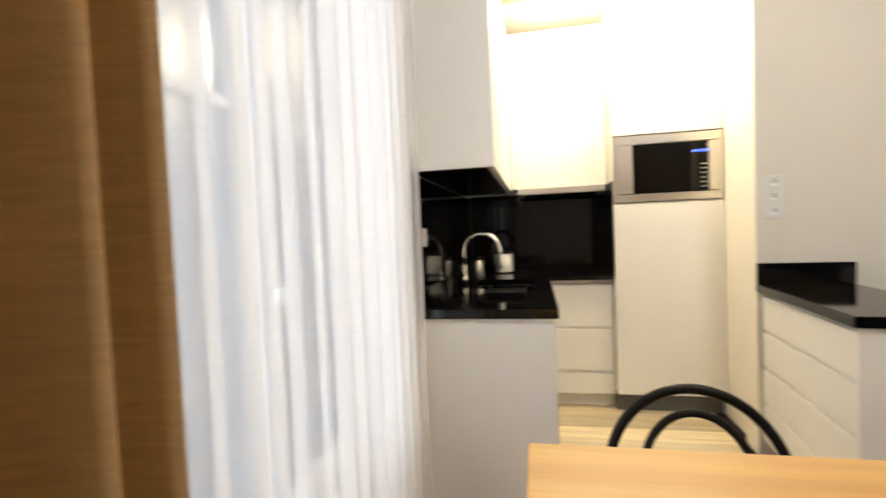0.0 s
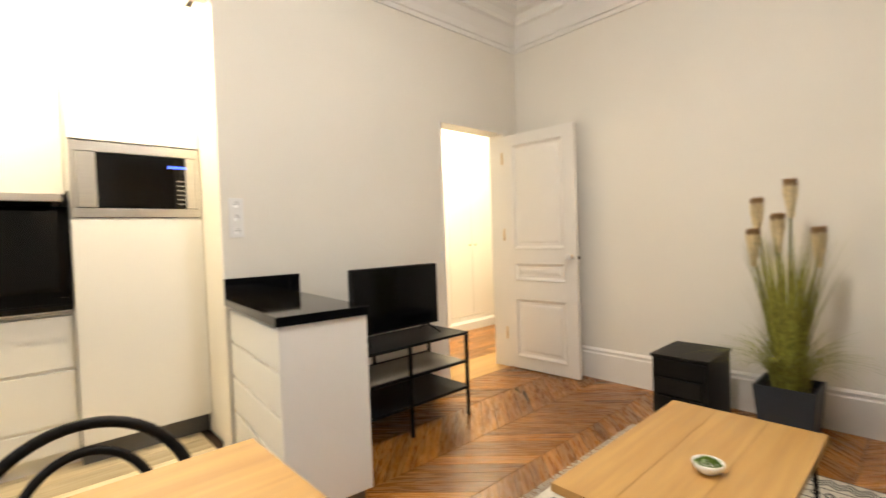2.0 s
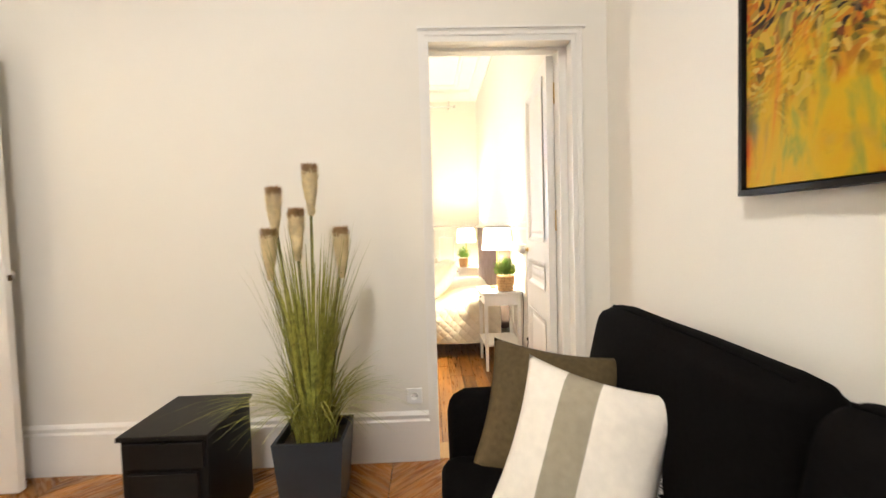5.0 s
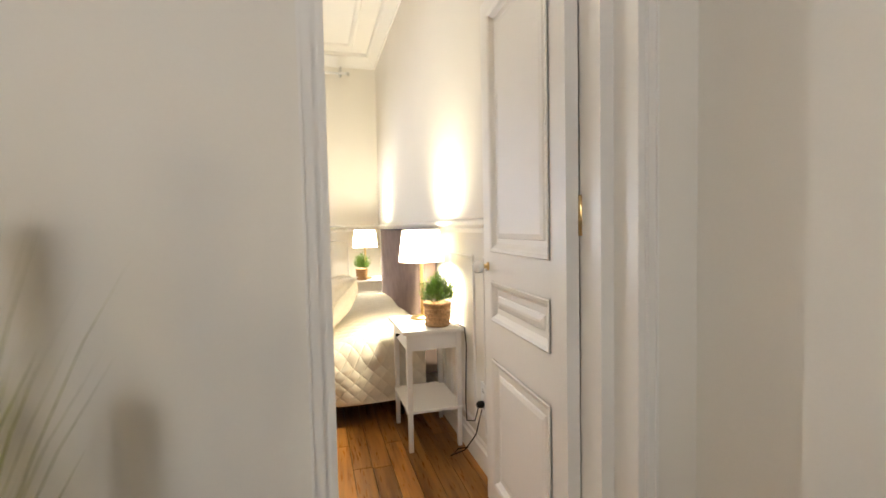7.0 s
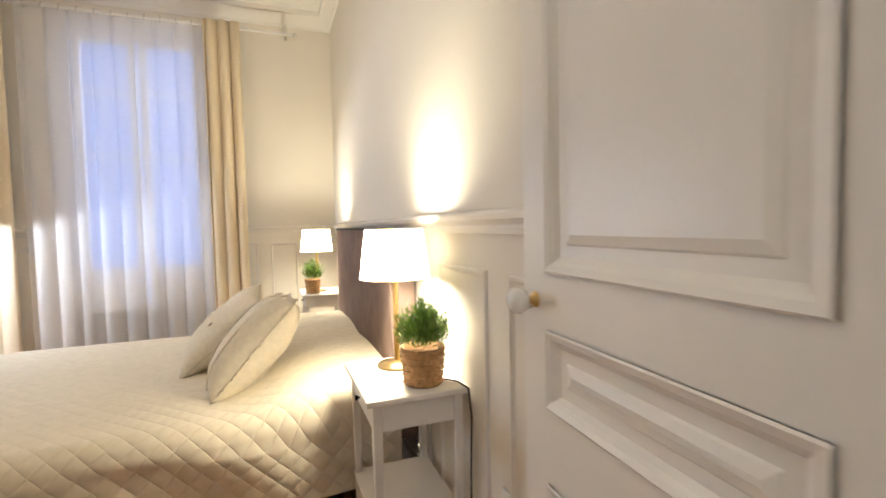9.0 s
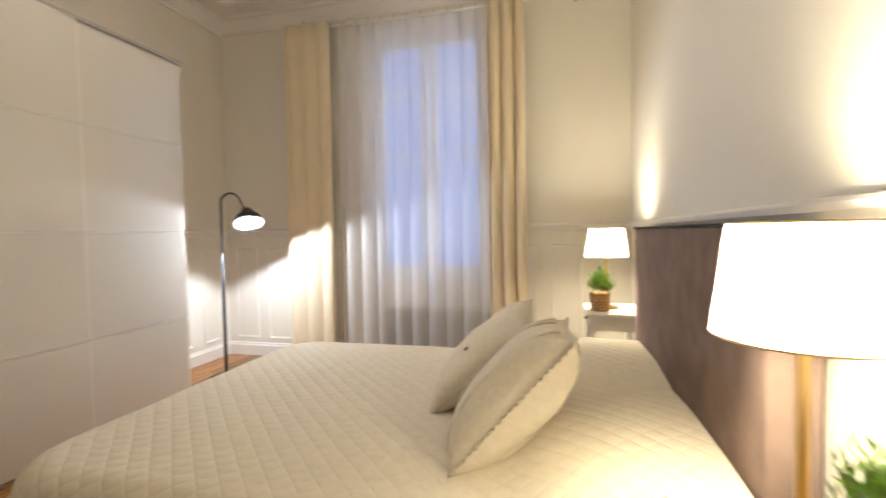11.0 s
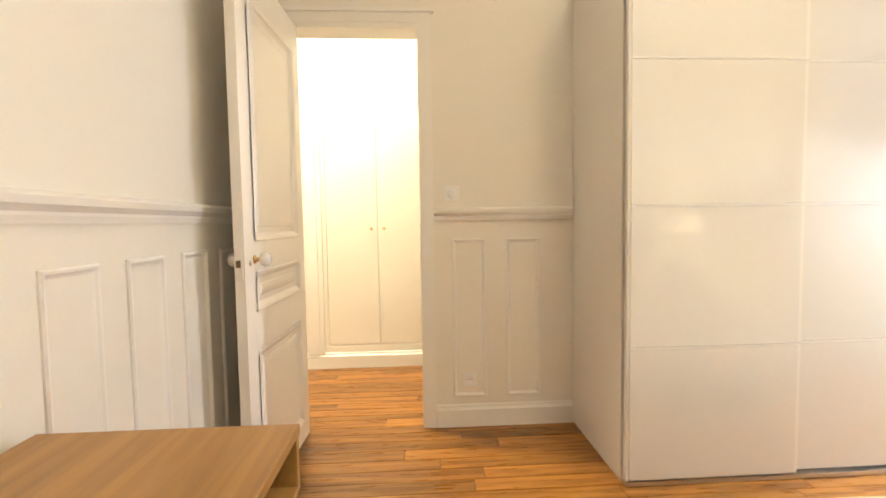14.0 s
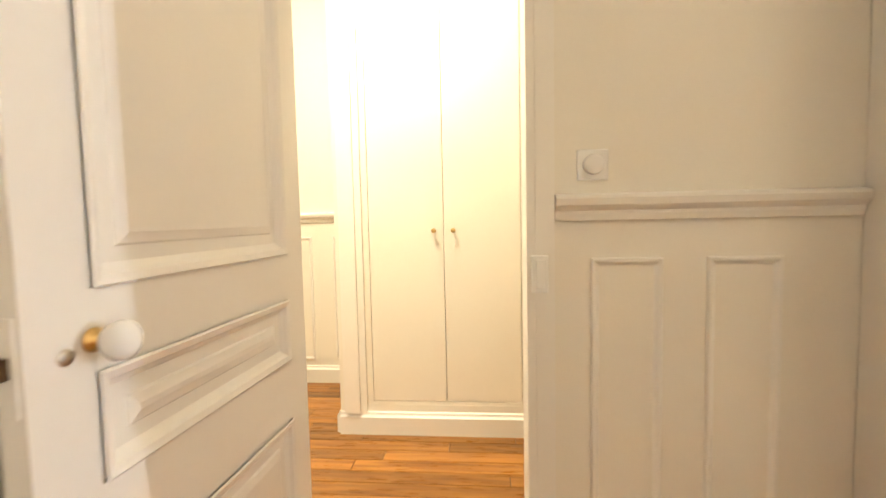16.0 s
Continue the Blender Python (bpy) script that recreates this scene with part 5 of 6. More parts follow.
# living room curtains
curtain("tan_curtain", 2.265, 2.66, -4.10, 0.01, 2.86, TANCURT, "tan slub linen curtain hanging at the window", 5, 0.05, 8, thick=0.002)
curtain("sheer_curtain", 0.925, 2.27, -4.19, 0.012, 2.86, SHEER, "white sheer voile curtain over the french window", 13, 0.032, 5)
e = thing("curtain_rod", "white metal curtain rod above the living room window", "curtain rod", (0, 0, 0), group="curtain rods")
part("rod", tube([(0.86, -4.15, 2.88), (2.75, -4.15, 2.88)], 0.012, 12), PLASTW, e, "", True)
for x in (0.90, 2.70):
    part("bracket", boxes([(x - 0.01, x + 0.01, -4.27, -4.15, 2.872, 2.888)]), PLASTW, e)

# ---- hall closet ----
e = thing("hall_closet", "cream built-in closet with two tall doors", "closet")
part("carcass", boxes([(HX - 0.55, HX - 0.03, 0.43, 0.45, 0.17, 2.6), (HX - 0.55, HX - 0.03, 1.33, 1.35, 0.17, 2.6), (HX - 0.57, HX - 0.55, 0.43, 1.35, 0.17, 2.6)]), CLOSET, e)
part("frame", boxes([(HX - 0.03, HX - 0.002, 0.42, 0.452, 0.16, 2.62), (HX - 0.03, HX - 0.002, 1.248, 1.36, 0.16, 2.62), (HX - 0.03, HX - 0.002, 0.452, 1.248, 0.16, 0.178), (HX - 0.03, HX - 0.002, 0.452, 1.248, 2.58, 2.62)]), CLOSET, e)
for y0, y1, yk in ((0.455, 0.8485, 0.80), (0.8515, 1.245, 0.90)):
    d = part("door", boxes([(HX - 0.024, HX - 0.003, y0, y1, 0.181, 2.577)], 0.0015), CLOSET, e)
    k = lathe([(0.005, 0), (0.005, 0.014), (0.012, 0.018), (0.012, 0.026), (0.003, 0.028)], 16)
    bmesh.ops.transform(k, matrix=Matrix.Translation((HX - 0.003, yk, 1.09)) @ Matrix.Rotation(math.pi / 2, 4, "Y"), verts=k.verts)
    part("knob", k, BRASS, d, "small brass knob", True)
e = thing("hall_ceiling_light", "round frosted ceiling light in the hall", "ceiling light", (-0.85, 0.35, 3.2))
part("base", lathe([(0.17, 0), (0.17, -0.03), (0.15, -0.035)], 32), PLASTW, e, "", True)
part("diffuser", lathe([(0.15, -0.036), (0.145, -0.075), (0.10, -0.105), (0.01, -0.115)], 32), glow("frosted_diffuser", (1.0, 0.88, 0.68), 5), e, "lit frosted glass", True)

# ---- bedroom ----
# Unseen lamp, added to raise the even light in the bedroom.
e = thing("bedroom_ceiling_fill", "unseen ceiling lamp added to lift the bedroom ambient light", "ceiling light", (1.55, 2.35, 3.2))
part("base", lathe([(0.20, 0), (0.20, -0.025), (0.18, -0.03)], 36), PLASTW, e, "", True)
part("diffuser", lathe([(0.18, -0.031), (0.175, -0.07), (0.13, -0.105), (0.01, -0.12)], 36), glow("warm_fill_diffuser", (1.0, 0.84, 0.60), 92), e, "glowing warm surface of the added lamp", True)

# wardrobe with two sliding doors, four glass panels each
e = thing("wardrobe", "tall white wardrobe with glossy sliding panel doors", "wardrobe")
for y in (2.012, 3.448):
    part("side_panel", boxes([(BX0 + 0.003, 0.285, y, y + 0.020, 0.0, 2.345)], 0.001), PAXSIDE, e)
part("back_panel", boxes([(BX0 + 0.003, BX0 + 0.012, 2.0325, 3.4475, 0.0, 2.345)]), PAXSIDE, e)
part("top_panel", boxes([(BX0 + 0.0125, 0.285, 2.0325, 3.4475, 2.325, 2.345)]), PAXSIDE, e)
part("bottom_panel", boxes([(BX0 + 0.0125, 0.285, 2.0325, 3.4475, 0.0, 0.06)]), PAXSIDE, e)
for z in (0.004, 2.327):
    part("track", boxes([(0.2855, 0.335, 2.012, 3.468, z, z + 0.018)]), STEEL, e, "aluminium door track")
ZS = (0.028, 0.594, 1.184, 1.774, 2.322)
for x0, x1, y0, y1 in ((0.315, 0.340, 2.010, 2.765), (0.287, 0.312, 2.735, 3.470)):
    d = part("door", boxes([(x0, x1 - 0.003, y0, y0 + 0.012, ZS[0], ZS[-1]), (x0, x1 - 0.003, y1 - 0.012, y1, ZS[0], ZS[-1])], 0.001), PAXSIDE, e)
    for z0, z1 in zip(ZS, ZS[1:]):
        part("glass_panel", boxes([(x0 + 0.002, x1, y0 + 0.0125, y1 - 0.0125, z0 + 0.004, z1 - 0.004)], 0.0015), GLOSS, d, "glossy white glass panel")
        part("divider", boxes([(x0 + 0.002, x1 + 0.0012, y0 + 0.0125, y1 - 0.0125, z1 - 0.0035, z1 + 0.0035)]), PLASTW, d)

# bed
e = thing("bed", "wide double bed on a dark fabric base", "bed")
part("base", soft_box(1.16, 3.24, 1.86, 3.54, 0.10, 0.27, 0.03, 6), BEDBASE, e, "", True)
part("mattress", soft_box(1.14, 3.24, 1.84, 3.56, 0.272, 0.43, 0.06, 10), CREAMC, e, "", True)
for x in (1.3, 3.1):
    for y in (1.9, 3.46):
        part("leg", lathe([(0.025, 0.001), (0.03, 0.10)], 14, (x, y, 0)), BLACKW, e, "", True)


def coverlet():
    """A quilted cover over the mattress, hanging on three sides, with a soft rounded rim."""
    bm = bmesh.new()
    uv = bm.loops.layers.uv.new("cloth")
    x0, x1, y0, y1, zt, drop, r, R = 1.08, 3.24, 1.79, 3.60, 0.452, 0.30, 0.10, 0.24
    nu, nv = 130, 130
    L, W = (x1 - x0) + drop, (y1 - y0) + 2 * drop
    grid = []
    for i in range(nu + 1):
        row = []
        for j in range(nv + 1):
            a, b = i / nu * L, j / nv * W - drop
            px, py, z = x1 - a, y0 + b, zt
            oy = max(0.0, -b + 0.09, b - (y1 - y0) + 0.09)
            cx, cy = max(px, x0 + R), min(max(py, y0 + R), y1 - R)
            d = Vector((px - cx, py - cy))
            o = d.length - (R - r)
            if o > 0:
                d = d.normalized()
                arc = r * math.pi / 2
                if o < arc:
                    t = o / r
                    out, z = r * math.sin(t), zt - r * (1 - math.cos(t))
                else:
                    out, z = r + 0.012 * math.sin(9 * (px + py)), zt - r - (min(o, drop + r) - arc)
                px, py = cx + d.x * (R - r + out), cy + d.y * (R - r + out)
            z += 0.005 * noise.noise(Vector((a * 5.0, b * 3.2, 1.3)))
            z += 0.006 * noise.noise(Vector((a * 2.2, b * 2.2, 0.3))) + 0.105 * (1 / (1 + math.exp((a - 0.50) * 16))) * max(0.0, 1 - (oy / 0.14) ** 2) * (0.8 + 0.2 * abs(math.sin(math.pi * (b + 0.05) / 0.95)))
            v = bm.verts.new((px, py, max(z, 0.13)))
            row.append((v, (a, b)))
        grid.append(row)
    for i in range(nu):
        for j in range(nv):
            q = (grid[i][j], grid[i + 1][j], grid[i + 1][j + 1], grid[i][j + 1])
            f = bm.faces.new([k[0] for k in q])
            for lo, k in zip(f.loops, q):
                lo[uv].uv = k[1]
    return bm


c = thing("coverlet", "cream quilted coverlet spread over the bed", "bedspread")
o = part("cloth", coverlet(), QUILT, c, "", True)
e = thing("headboard", "mauve taupe felt headboard fixed to the wall", "headboard")
part("panel", soft_box(3.245, 3.366, 1.94, 3.68, 0.22, 1.160, 0.014, 10, 0.0), HEADB, e, "", True)
part("piping", tube([(3.248, 1.945, 1.157), (3.248, 3.675, 1.157)], 0.006, 8), BEDBASE, e, "dark piping", True)

for at, rot, w, h, t, seed, lab in (
        ((2.68, 2.34, 0.635), (42, 4, 92), 0.52, 0.53, 0.25, 4, "cream cushion with ruched bands leaning on the bed"),
        ((2.51, 2.78, 0.630), (48, -4, 92), 0.56, 0.54, 0.19, 6, "cream buttoned cushion leaning on the bed")):
    c = thing("bed_cushion", lab, "pillow", at, group="bed cushions")
    c.rotation_euler = [radians(k) for k in rot]
    part("cover", pillow(w, h, t, seed), BEDC, c, "", True)
    rnd = random.Random(seed)
    if seed == 4:
        # ruched bands across both faces and a short ruffle round the seam
        for u in (-0.62, 0.0, 0.62):
            for s in (-1, 1):
                pts = []
                for i in range(41):
                    v = -0.94 + 1.88 * i / 40
                    k = (1 - abs(u) ** 2.6) * (1 - abs(v) ** 2.6)
                    pts.append((u * w / 2 + 0.006 * math.sin(i * 1.9 + seed), s * (t / 2 * k ** 0.55 + 0.001), v * h / 2))
                part("ruched_band", tube(pts, 0.0045, 6), BEDC, c, "", True)
        bm = bmesh.new()
        rows = []
        for i in range(241):
            q = 4 * (i % 240) / 240
            k, f = int(q), 2 * (q - int(q)) - 1
            u, v = ((f, -1), (1, f), (-f, 1), (-1, -f))[k]
            e = 0.012 + 0.004 * rnd.random()
            wave = 0.004 * math.sin(i * 2.3) + rnd.uniform(-0.002, 0.002)
            p = Vector((u * w / 2 * (1 - 0.07 * (1 - v * v) * abs(u) ** 3), 0, v * h / 2 * (1 - 0.07 * (1 - u * u) * abs(v) ** 3)))
            d = Vector((u if abs(u) == 1 else 0.3 * u, 0, v if abs(v) == 1 else 0.3 * v)).normalized()
            rows.append((bm.verts.new(p - d * 0.008), bm.verts.new(p + d * e + Vector((0, wave, 0)))))
        for (p0, p1), (q0, q1) in zip(rows, rows[1:]):
            bm.faces.new((p0, q0, q1, p1))
        part("ruffle", bm, BEDC, c, "short gathered edge", True)
    else:
        for u, v in ((-0.55, 0.0), (0.0, 0.0), (0.55, 0.0)):
            k = (1 - abs(u) ** 2.6) * (1 - abs(v) ** 2.6)
            part("button", lathe([(0.002, 0), (0.012, 0.001), (0.012, 0.005), (0.003, 0.006)], 14), STRIPE, c, "small dark button", True).matrix_local = Matrix.Translation((u * w / 2, t / 2 * k ** 0.55, v)) @ Matrix.Rotation(-math.pi / 2, 4, "X")
        part("piping", tube([(x * w / 2, 0, z * h / 2) for x, z in [(-0.98, -0.98), (0, -0.93), (0.98, -0.98), (0.93, 0), (0.98, 0.98), (0, 0.93), (-0.98, 0.98), (-0.93, 0), (-0.98, -0.98)]], 0.004, 6), BEDC, c, "", True)


def nightstand(at):
    e = thing("nightstand", "small white wooden nightstand with drawer and shelf", "nightstand", at, group="nightstands")
    part("top", boxes([(-0.170, 0.170, -0.222, 0.222, 0.622, 0.642)], 0.004), TRIM, e)
    for sx in (-0.148, 0.118):
        for sy in (-0.205, 0.175):
            bm = boxes([(sx, sx + 0.030, sy, sy + 0.030, 0.001, 0.6215)], 0.002)
            for v in bm.verts:
                if v.co.z < 0.05:
                    v.co.x += (sx + 0.015 - v.co.x) * 0.25
                    v.co.y += (sy + 0.015 - v.co.y) * 0.25
            part("leg", bm, TRIM, e)
    part("apron", boxes([(-0.118, 0.118, -0.200, -0.188, 0.535, 0.6215), (-0.118, 0.118, 0.188, 0.200, 0.535, 0.6215), (0.130, 0.142, -0.175, 0.175, 0.535, 0.6215)]), TRIM, e)
    d = part("drawer", boxes([(-0.146, -0.130, -0.172, 0.172, 0.540, 0.617)], 0.002), TRIM, e)
    k = lathe([(0.004, 0), (0.004, 0.010), (0.010, 0.014), (0.010, 0.020), (0.002, 0.022)], 14)
    bmesh.ops.transform(k, matrix=Matrix.Translation((-0.146, 0, 0.58)) @ Matrix.Rotation(-math.pi / 2, 4, "Y"), verts=k.verts)
    part("knob", k, BLACKM, d, "small black knob", True)
    part("shelf", boxes([(-0.150, 0.150, -0.206, 0.206, 0.205, 0.220)], 0.003), TRIM, e)
    return e


def table_lamp(at):
    e = thing("bedside_lamp", "brass bedside lamp with white tapered fabric shade, lit", "lamp", at, group="bedside lamps")
    part("base", lathe([(0.072, 0), (0.074, 0.004), (0.070, 0.012), (0.02, 0.018), (0.012, 0.024)], 32), BRASS, e, "", True)
    part("stem", lathe([(0.0105, 0.02), (0.0105, 0.33), (0.017, 0.335), (0.017, 0.36), (0.008, 0.365)], 20), BRASS, e, "", True)
    part("shade", lathe([(0.130, 0.333), (0.106, 0.515)], 40, cap=False), SHADE, e, "white fabric shade", True)
    part("shade_rim", tube([(0.130 * math.cos(a), 0.130 * math.sin(a), 0.333) for a in [2 * math.pi * i / 40 for i in range(41)]], 0.002, 6), BRASS, e, "", True)
    part("shade_rim", tube([(0.106 * math.cos(a), 0.106 * math.sin(a), 0.515) for a in [2 * math.pi * i / 40 for i in range(41)]], 0.002, 6), BRASS, e, "", True)
    part("bulb_holder", lathe([(0.014, 0.36), (0.014, 0.395)], 14), PLASTW, e, "", True)
    part("spider", boxes([(-0.105, 0.105, -0.002, 0.002, 0.502, 0.505), (-0.002, 0.002, -0.105, 0.105, 0.5055, 0.5085)]), BRASS, e)
    return e


def basket_plant(at, seed, n=420, r=0.062, hb=0.125, spread=0.092):
    e = thing("basket_plant", "bushy green plant in a woven straw basket", "plant", at, group="basket plants")
    rings = []
    for i in range(12):
        z = hb * i / 11
        rings.append((r * 0.86 + r * 0.14 * i / 11 + 0.0025 * (i % 2), z))
    part("basket", lathe(rings + [(r - 0.006, hb), (r - 0.008, hb - 0.02), (0.004, hb - 0.022)], 44), BASKET, e, "woven straw basket", True)
    for i in range(6):
        zz = hb * (i + 0.5) / 6
        rr = r * 0.86 + r * 0.14 * (i + 0.5) / 6 + 0.001
        part("weave_ring", tube([((rr + 0.0022 * math.sin(a * 11 + i * 3.14)) * math.cos(a), (rr + 0.0022 * math.sin(a * 11 + i * 3.14)) * math.sin(a), zz) for a in [2 * math.pi * k / 88 for k in range(89)]], 0.0042, 6), BASKET, e, "", True)
    rnd = random.Random(seed)
    bm = bmesh.new()
    for i in range(n):
        a, b = rnd.uniform(0, 6.283), rnd.random()
        rr = r * 0.8 * math.sqrt(rnd.random())
        p = Vector((rr * math.cos(a), rr * math.sin(a), hb - 0.02))
        tip = Vector((spread * math.cos(a) * b, spread * math.sin(a) * b, hb + rnd.uniform(0.04, 0.135) * (1.15 - 0.45 * b)))
        d = tip - p
        for k in range(4):
            t = 0.4 + 0.6 * k / 3
            q = p + d * t + Vector((rnd.uniform(-1, 1), rnd.uniform(-1, 1), 0)) * 0.006
            ld = (d.normalized() + Vector((rnd.uniform(-1, 1), rnd.uniform(-1, 1), rnd.uniform(-0.3, 0.6))) * 0.7).normalized() * rnd.uniform(0.020, 0.040)
            s = ld.cross(Vector((rnd.uniform(-1, 1), rnd.uniform(-1, 1), rnd.uniform(-1, 1)))).normalized() * 0.0024
            bm.faces.new([bm.verts.new(v) for v in (q, q + ld * 0.5 + s, q + ld, q + ld * 0.5 - s)])
    tagged(part("leaves", bm, GREEN, e, "small bright green leaves"), kind="stuff")
    return e


nightstand((3.19, 1.567, 0.0))
nightstand((3.15, 3.94, 0.0))
table_lamp((3.20, 1.668, 0.643))
table_lamp((3.12, 3.97, 0.643))
basket_plant((3.232, 1.448, 0.643), 21, 560, 0.072)
basket_plant((3.07, 3.86, 0.643), 22, 300, 0.060, 0.115, 0.085)

# lamp cable from the nightstand to the socket
e = thing("lamp_cable", "black lamp cable running down to the socket", "cable")
part("cord", tube([(3.225, 1.53, 0.648), (3.335, 1.40, 0.648), (3.345, 1.33, 0.645), (3.352, 1.325, 0.55), (3.345, 1.32, 0.40), (3.335, 1.30, 0.26), (3.32, 1.24, 0.19), (3.335, 1.16, 0.22), (3.345, 1.12, 0.32)], 0.003, 8), PLASTB, e, "", True)
part("cord", tube([(3.345, 1.09, 0.30), (3.325, 1.12, 0.17), (3.30, 1.22, 0.05), (3.24, 1.27, 0.006), (3.30, 1.33, 0.006), (3.33, 1.26, 0.04)], 0.003, 8), PLASTB, e, "", True)
part("plug", lathe([(0.016, 0), (0.018, 0.02), (0.010, 0.035)], 14), PLASTB, e, "black plug", True).matrix_local = Matrix.Translation((3.36, 1.105, 0.32)) @ Matrix.Rotation(-math.pi / 2, 4, "Y")

# floor lamp
e = thing("floor_lamp", "black floor lamp with dome shade, lit cool white", "lamp", (0.20, 3.955, 0), 0)
part("base", lathe([(0.13, 0.001), (0.13, 0.018), (0.12, 0.024), (0.02, 0.028)], 36), BLACKM, e, "", True)
part("pole", tube([(0, 0, 0.02), (0, 0, 1.02)], 0.013, 12), LAMPM, e, "", True)
part("neck", tube([(0, 0, 1.02), (0, 0, 1.43)] + [(0.072 - 0.072 * math.cos(a), 0.045 * i / 10, 1.43 + 0.065 * math.sin(a)) for i, a in [(i, i * math.pi / 10) for i in range(10)]] + [(0.170, 0.060, 1.374)], 0.008, 10), LAMPM, e, "", True)
bm = lathe([(0.022, 0.135), (0.034, 0.13), (0.052, 0.10), (0.092, 0.06), (0.118, 0.0), (0.114, 0.0), (0.088, 0.057), (0.046, 0.095), (0.01, 0.115)], 32)
bmesh.ops.transform(bm, matrix=Matrix.Translation((0.224, 0.040, 1.25)) @ Matrix.Rotation(radians(-40), 4, "Z") @ Matrix.Rotation(radians(-28), 4, "Y"), verts=bm.verts)
part("shade", bm, LAMPM, e, "slate grey metal dome shade", True)
bm = bmesh.new()
bmesh.ops.create_uvsphere(bm, u_segments=18, v_segments=12, radius=0.024, matrix=Matrix.Translation((0.204, 0.057, 1.2986)))
part("bulb", bm, COOLBULB, e, "lit white bulb", True)

# desk
e = thing("desk", "oak veneer desk with an open compartment under the top", "desk", (1.69, 0.64, -0.018))
part("top", boxes([(-0.47, 0.47, -0.255, 0.265, 0.715, 0.738)], 0.003), OAKD, e)
part("side", boxes([(-0.47, -0.45, -0.255, 0.262, 0.60, 0.7145)], 0.002), OAKD, e)
part("side", boxes([(0.45, 0.47, -0.255, 0.262, 0.60, 0.7145)], 0.002), OAKD, e)
part("bottom", boxes([(-0.4495, 0.4495, -0.255, 0.262, 0.60, 0.615)]), OAKD, e)
part("back", boxes([(-0.4495, 0.4495, -0.255, -0.24, 0.6155, 0.7145)]), OAKD, e)
for sx in (-0.44, 0.40):
    for sy in (-0.235, 0.20):
        part("leg", boxes([(sx, sx + 0.04, sy, sy + 0.04, 0.019, 0.5995)], 0.003), OAKD, e)
e = thing("desk_organiser", "black tray in the open compartment of the desk", "tray", (1.43, 0.76, 0.5975))
part("body", boxes([(-0.12, 0.12, -0.10, 0.10, 0, 0.006), (-0.12, 0.12, 0.09, 0.10, 0.006, 0.06), (-0.12, 0.12, -0.10, -0.09, 0.006, 0.06)], 0.001), PLASTB, e)

e = thing("desk_chair", "black moulded desk chair on metal legs", "chair", (1.55, 0.86, 0.002))
bm = bmesh.new()
rows = []
for i in range(13):
    t = i / 12
    row = []
    for j in range(13):
        u = 2 * j / 12 - 1
        if t < 0.55:
            s = t / 0.55
            p = Vector((u * (0.19 + 0.02 * s), -0.20 + 0.36 * s, 0.445 - 0.015 * math.sin(math.pi * s) + 0.02 * u * u))
        else:
            s = (t - 0.55) / 0.45
            wd = (0.205 - 0.10 * s ** 2.5) * (1 - 0.25 * s)
            p = Vector((u * wd, 0.16 + 0.09 * s - 0.03 * u * u, 0.445 + 0.285 * s - 0.05 * u * u * s))
        row.append(bm.verts.new(p))
    rows.append(row)
for a, b in zip(rows, rows[1:]):
    for j in range(12):
        bm.faces.new((a[j], a[j + 1], b[j + 1], b[j]))
o = part("shell", bm, PLASTB, e, "", True)
sd = o.modifiers.new("thickness", "SOLIDIFY")
sd.thickness = 0.012
for sx in (-1, 1):
    for sy in (-1, 1):
        part("leg", tube([(sx * 0.12, sy * 0.12 - 0.02, 0.435), (sx * 0.19, sy * 0.19 - 0.02, 0.001)], 0.010, 10), BLACKM, e, "", True)

# radiator under the bedroom window
e = thing("radiator", "old grey cast-iron radiator under the window", "radiator", (1.73, 4.69, 0))
for k in range(15):
    bm = boxes([(-0.43 + 0.06 * k, -0.43 + 0.06 * k + 0.042, -0.055, 0.055, 0.10, 0.455)], 0.016)
    part("column", bm, mat("grey_radiator_paint", (0.30, 0.28, 0.25), 0.5, vary=0.1) if k == 0 else bpy.data.materials["grey_radiator_paint"], e, "", True)
part("pipe", tube([(-0.44, 0, 0.14), (0.48, 0, 0.14)], 0.016, 10), bpy.data.materials["grey_radiator_paint"], e, "", True)
part("pipe", tube([(-0.44, 0, 0.42), (0.46, 0, 0.42)], 0.016, 10), bpy.data.materials["grey_radiator_paint"], e, "", True)
for sx in (-0.38, 0.40):
    part("foot", boxes([(sx, sx + 0.03, -0.04, 0.04, 0.001, 0.102)], 0.004), bpy.data.materials["grey_radiator_paint"], e)

# bedroom curtains and rod
curtain("cream_curtain", 0.46, 0.90, 4.47, 0.012, 2.985, CREAMCURT, "cream cotton curtain on rings", 3, 0.020, 11, group="cream curtains", thick=0.002)
curtain("cream_curtain", 2.27, 2.56, 4.47, 0.012, 2.985, CREAMCURT, "cream cotton curtain on rings", 3, 0.028, 12, group="cream curtains", thick=0.002)
curtain("sheer_curtain", 0.95, 2.30, 4.54, 0.014, 2.965, SHEERB, "white sheer curtain over the bedroom window", 9, 0.028, 13)
e = thing("curtain_rod", "white curtain rod with metal eyelets in the bedroom", "curtain rod", group="curtain rods")
part("rod", tube([(0.60, 4.50, 2.945), (3.02, 4.50, 2.945)], 0.013, 12), PLASTW, e, "", True)
for x in (0.60, 3.02):
    part("finial", lathe([(0.013, 0), (0.02, 0.005), (0.02, 0.03), (0.005, 0.035)], 14), STEEL, e, "", True).matrix_local = Matrix.Translation((x, 4.50, 2.945)) @ Matrix.Rotation(math.pi / 2 * (1 if x > 2 else -1), 4, "Y")
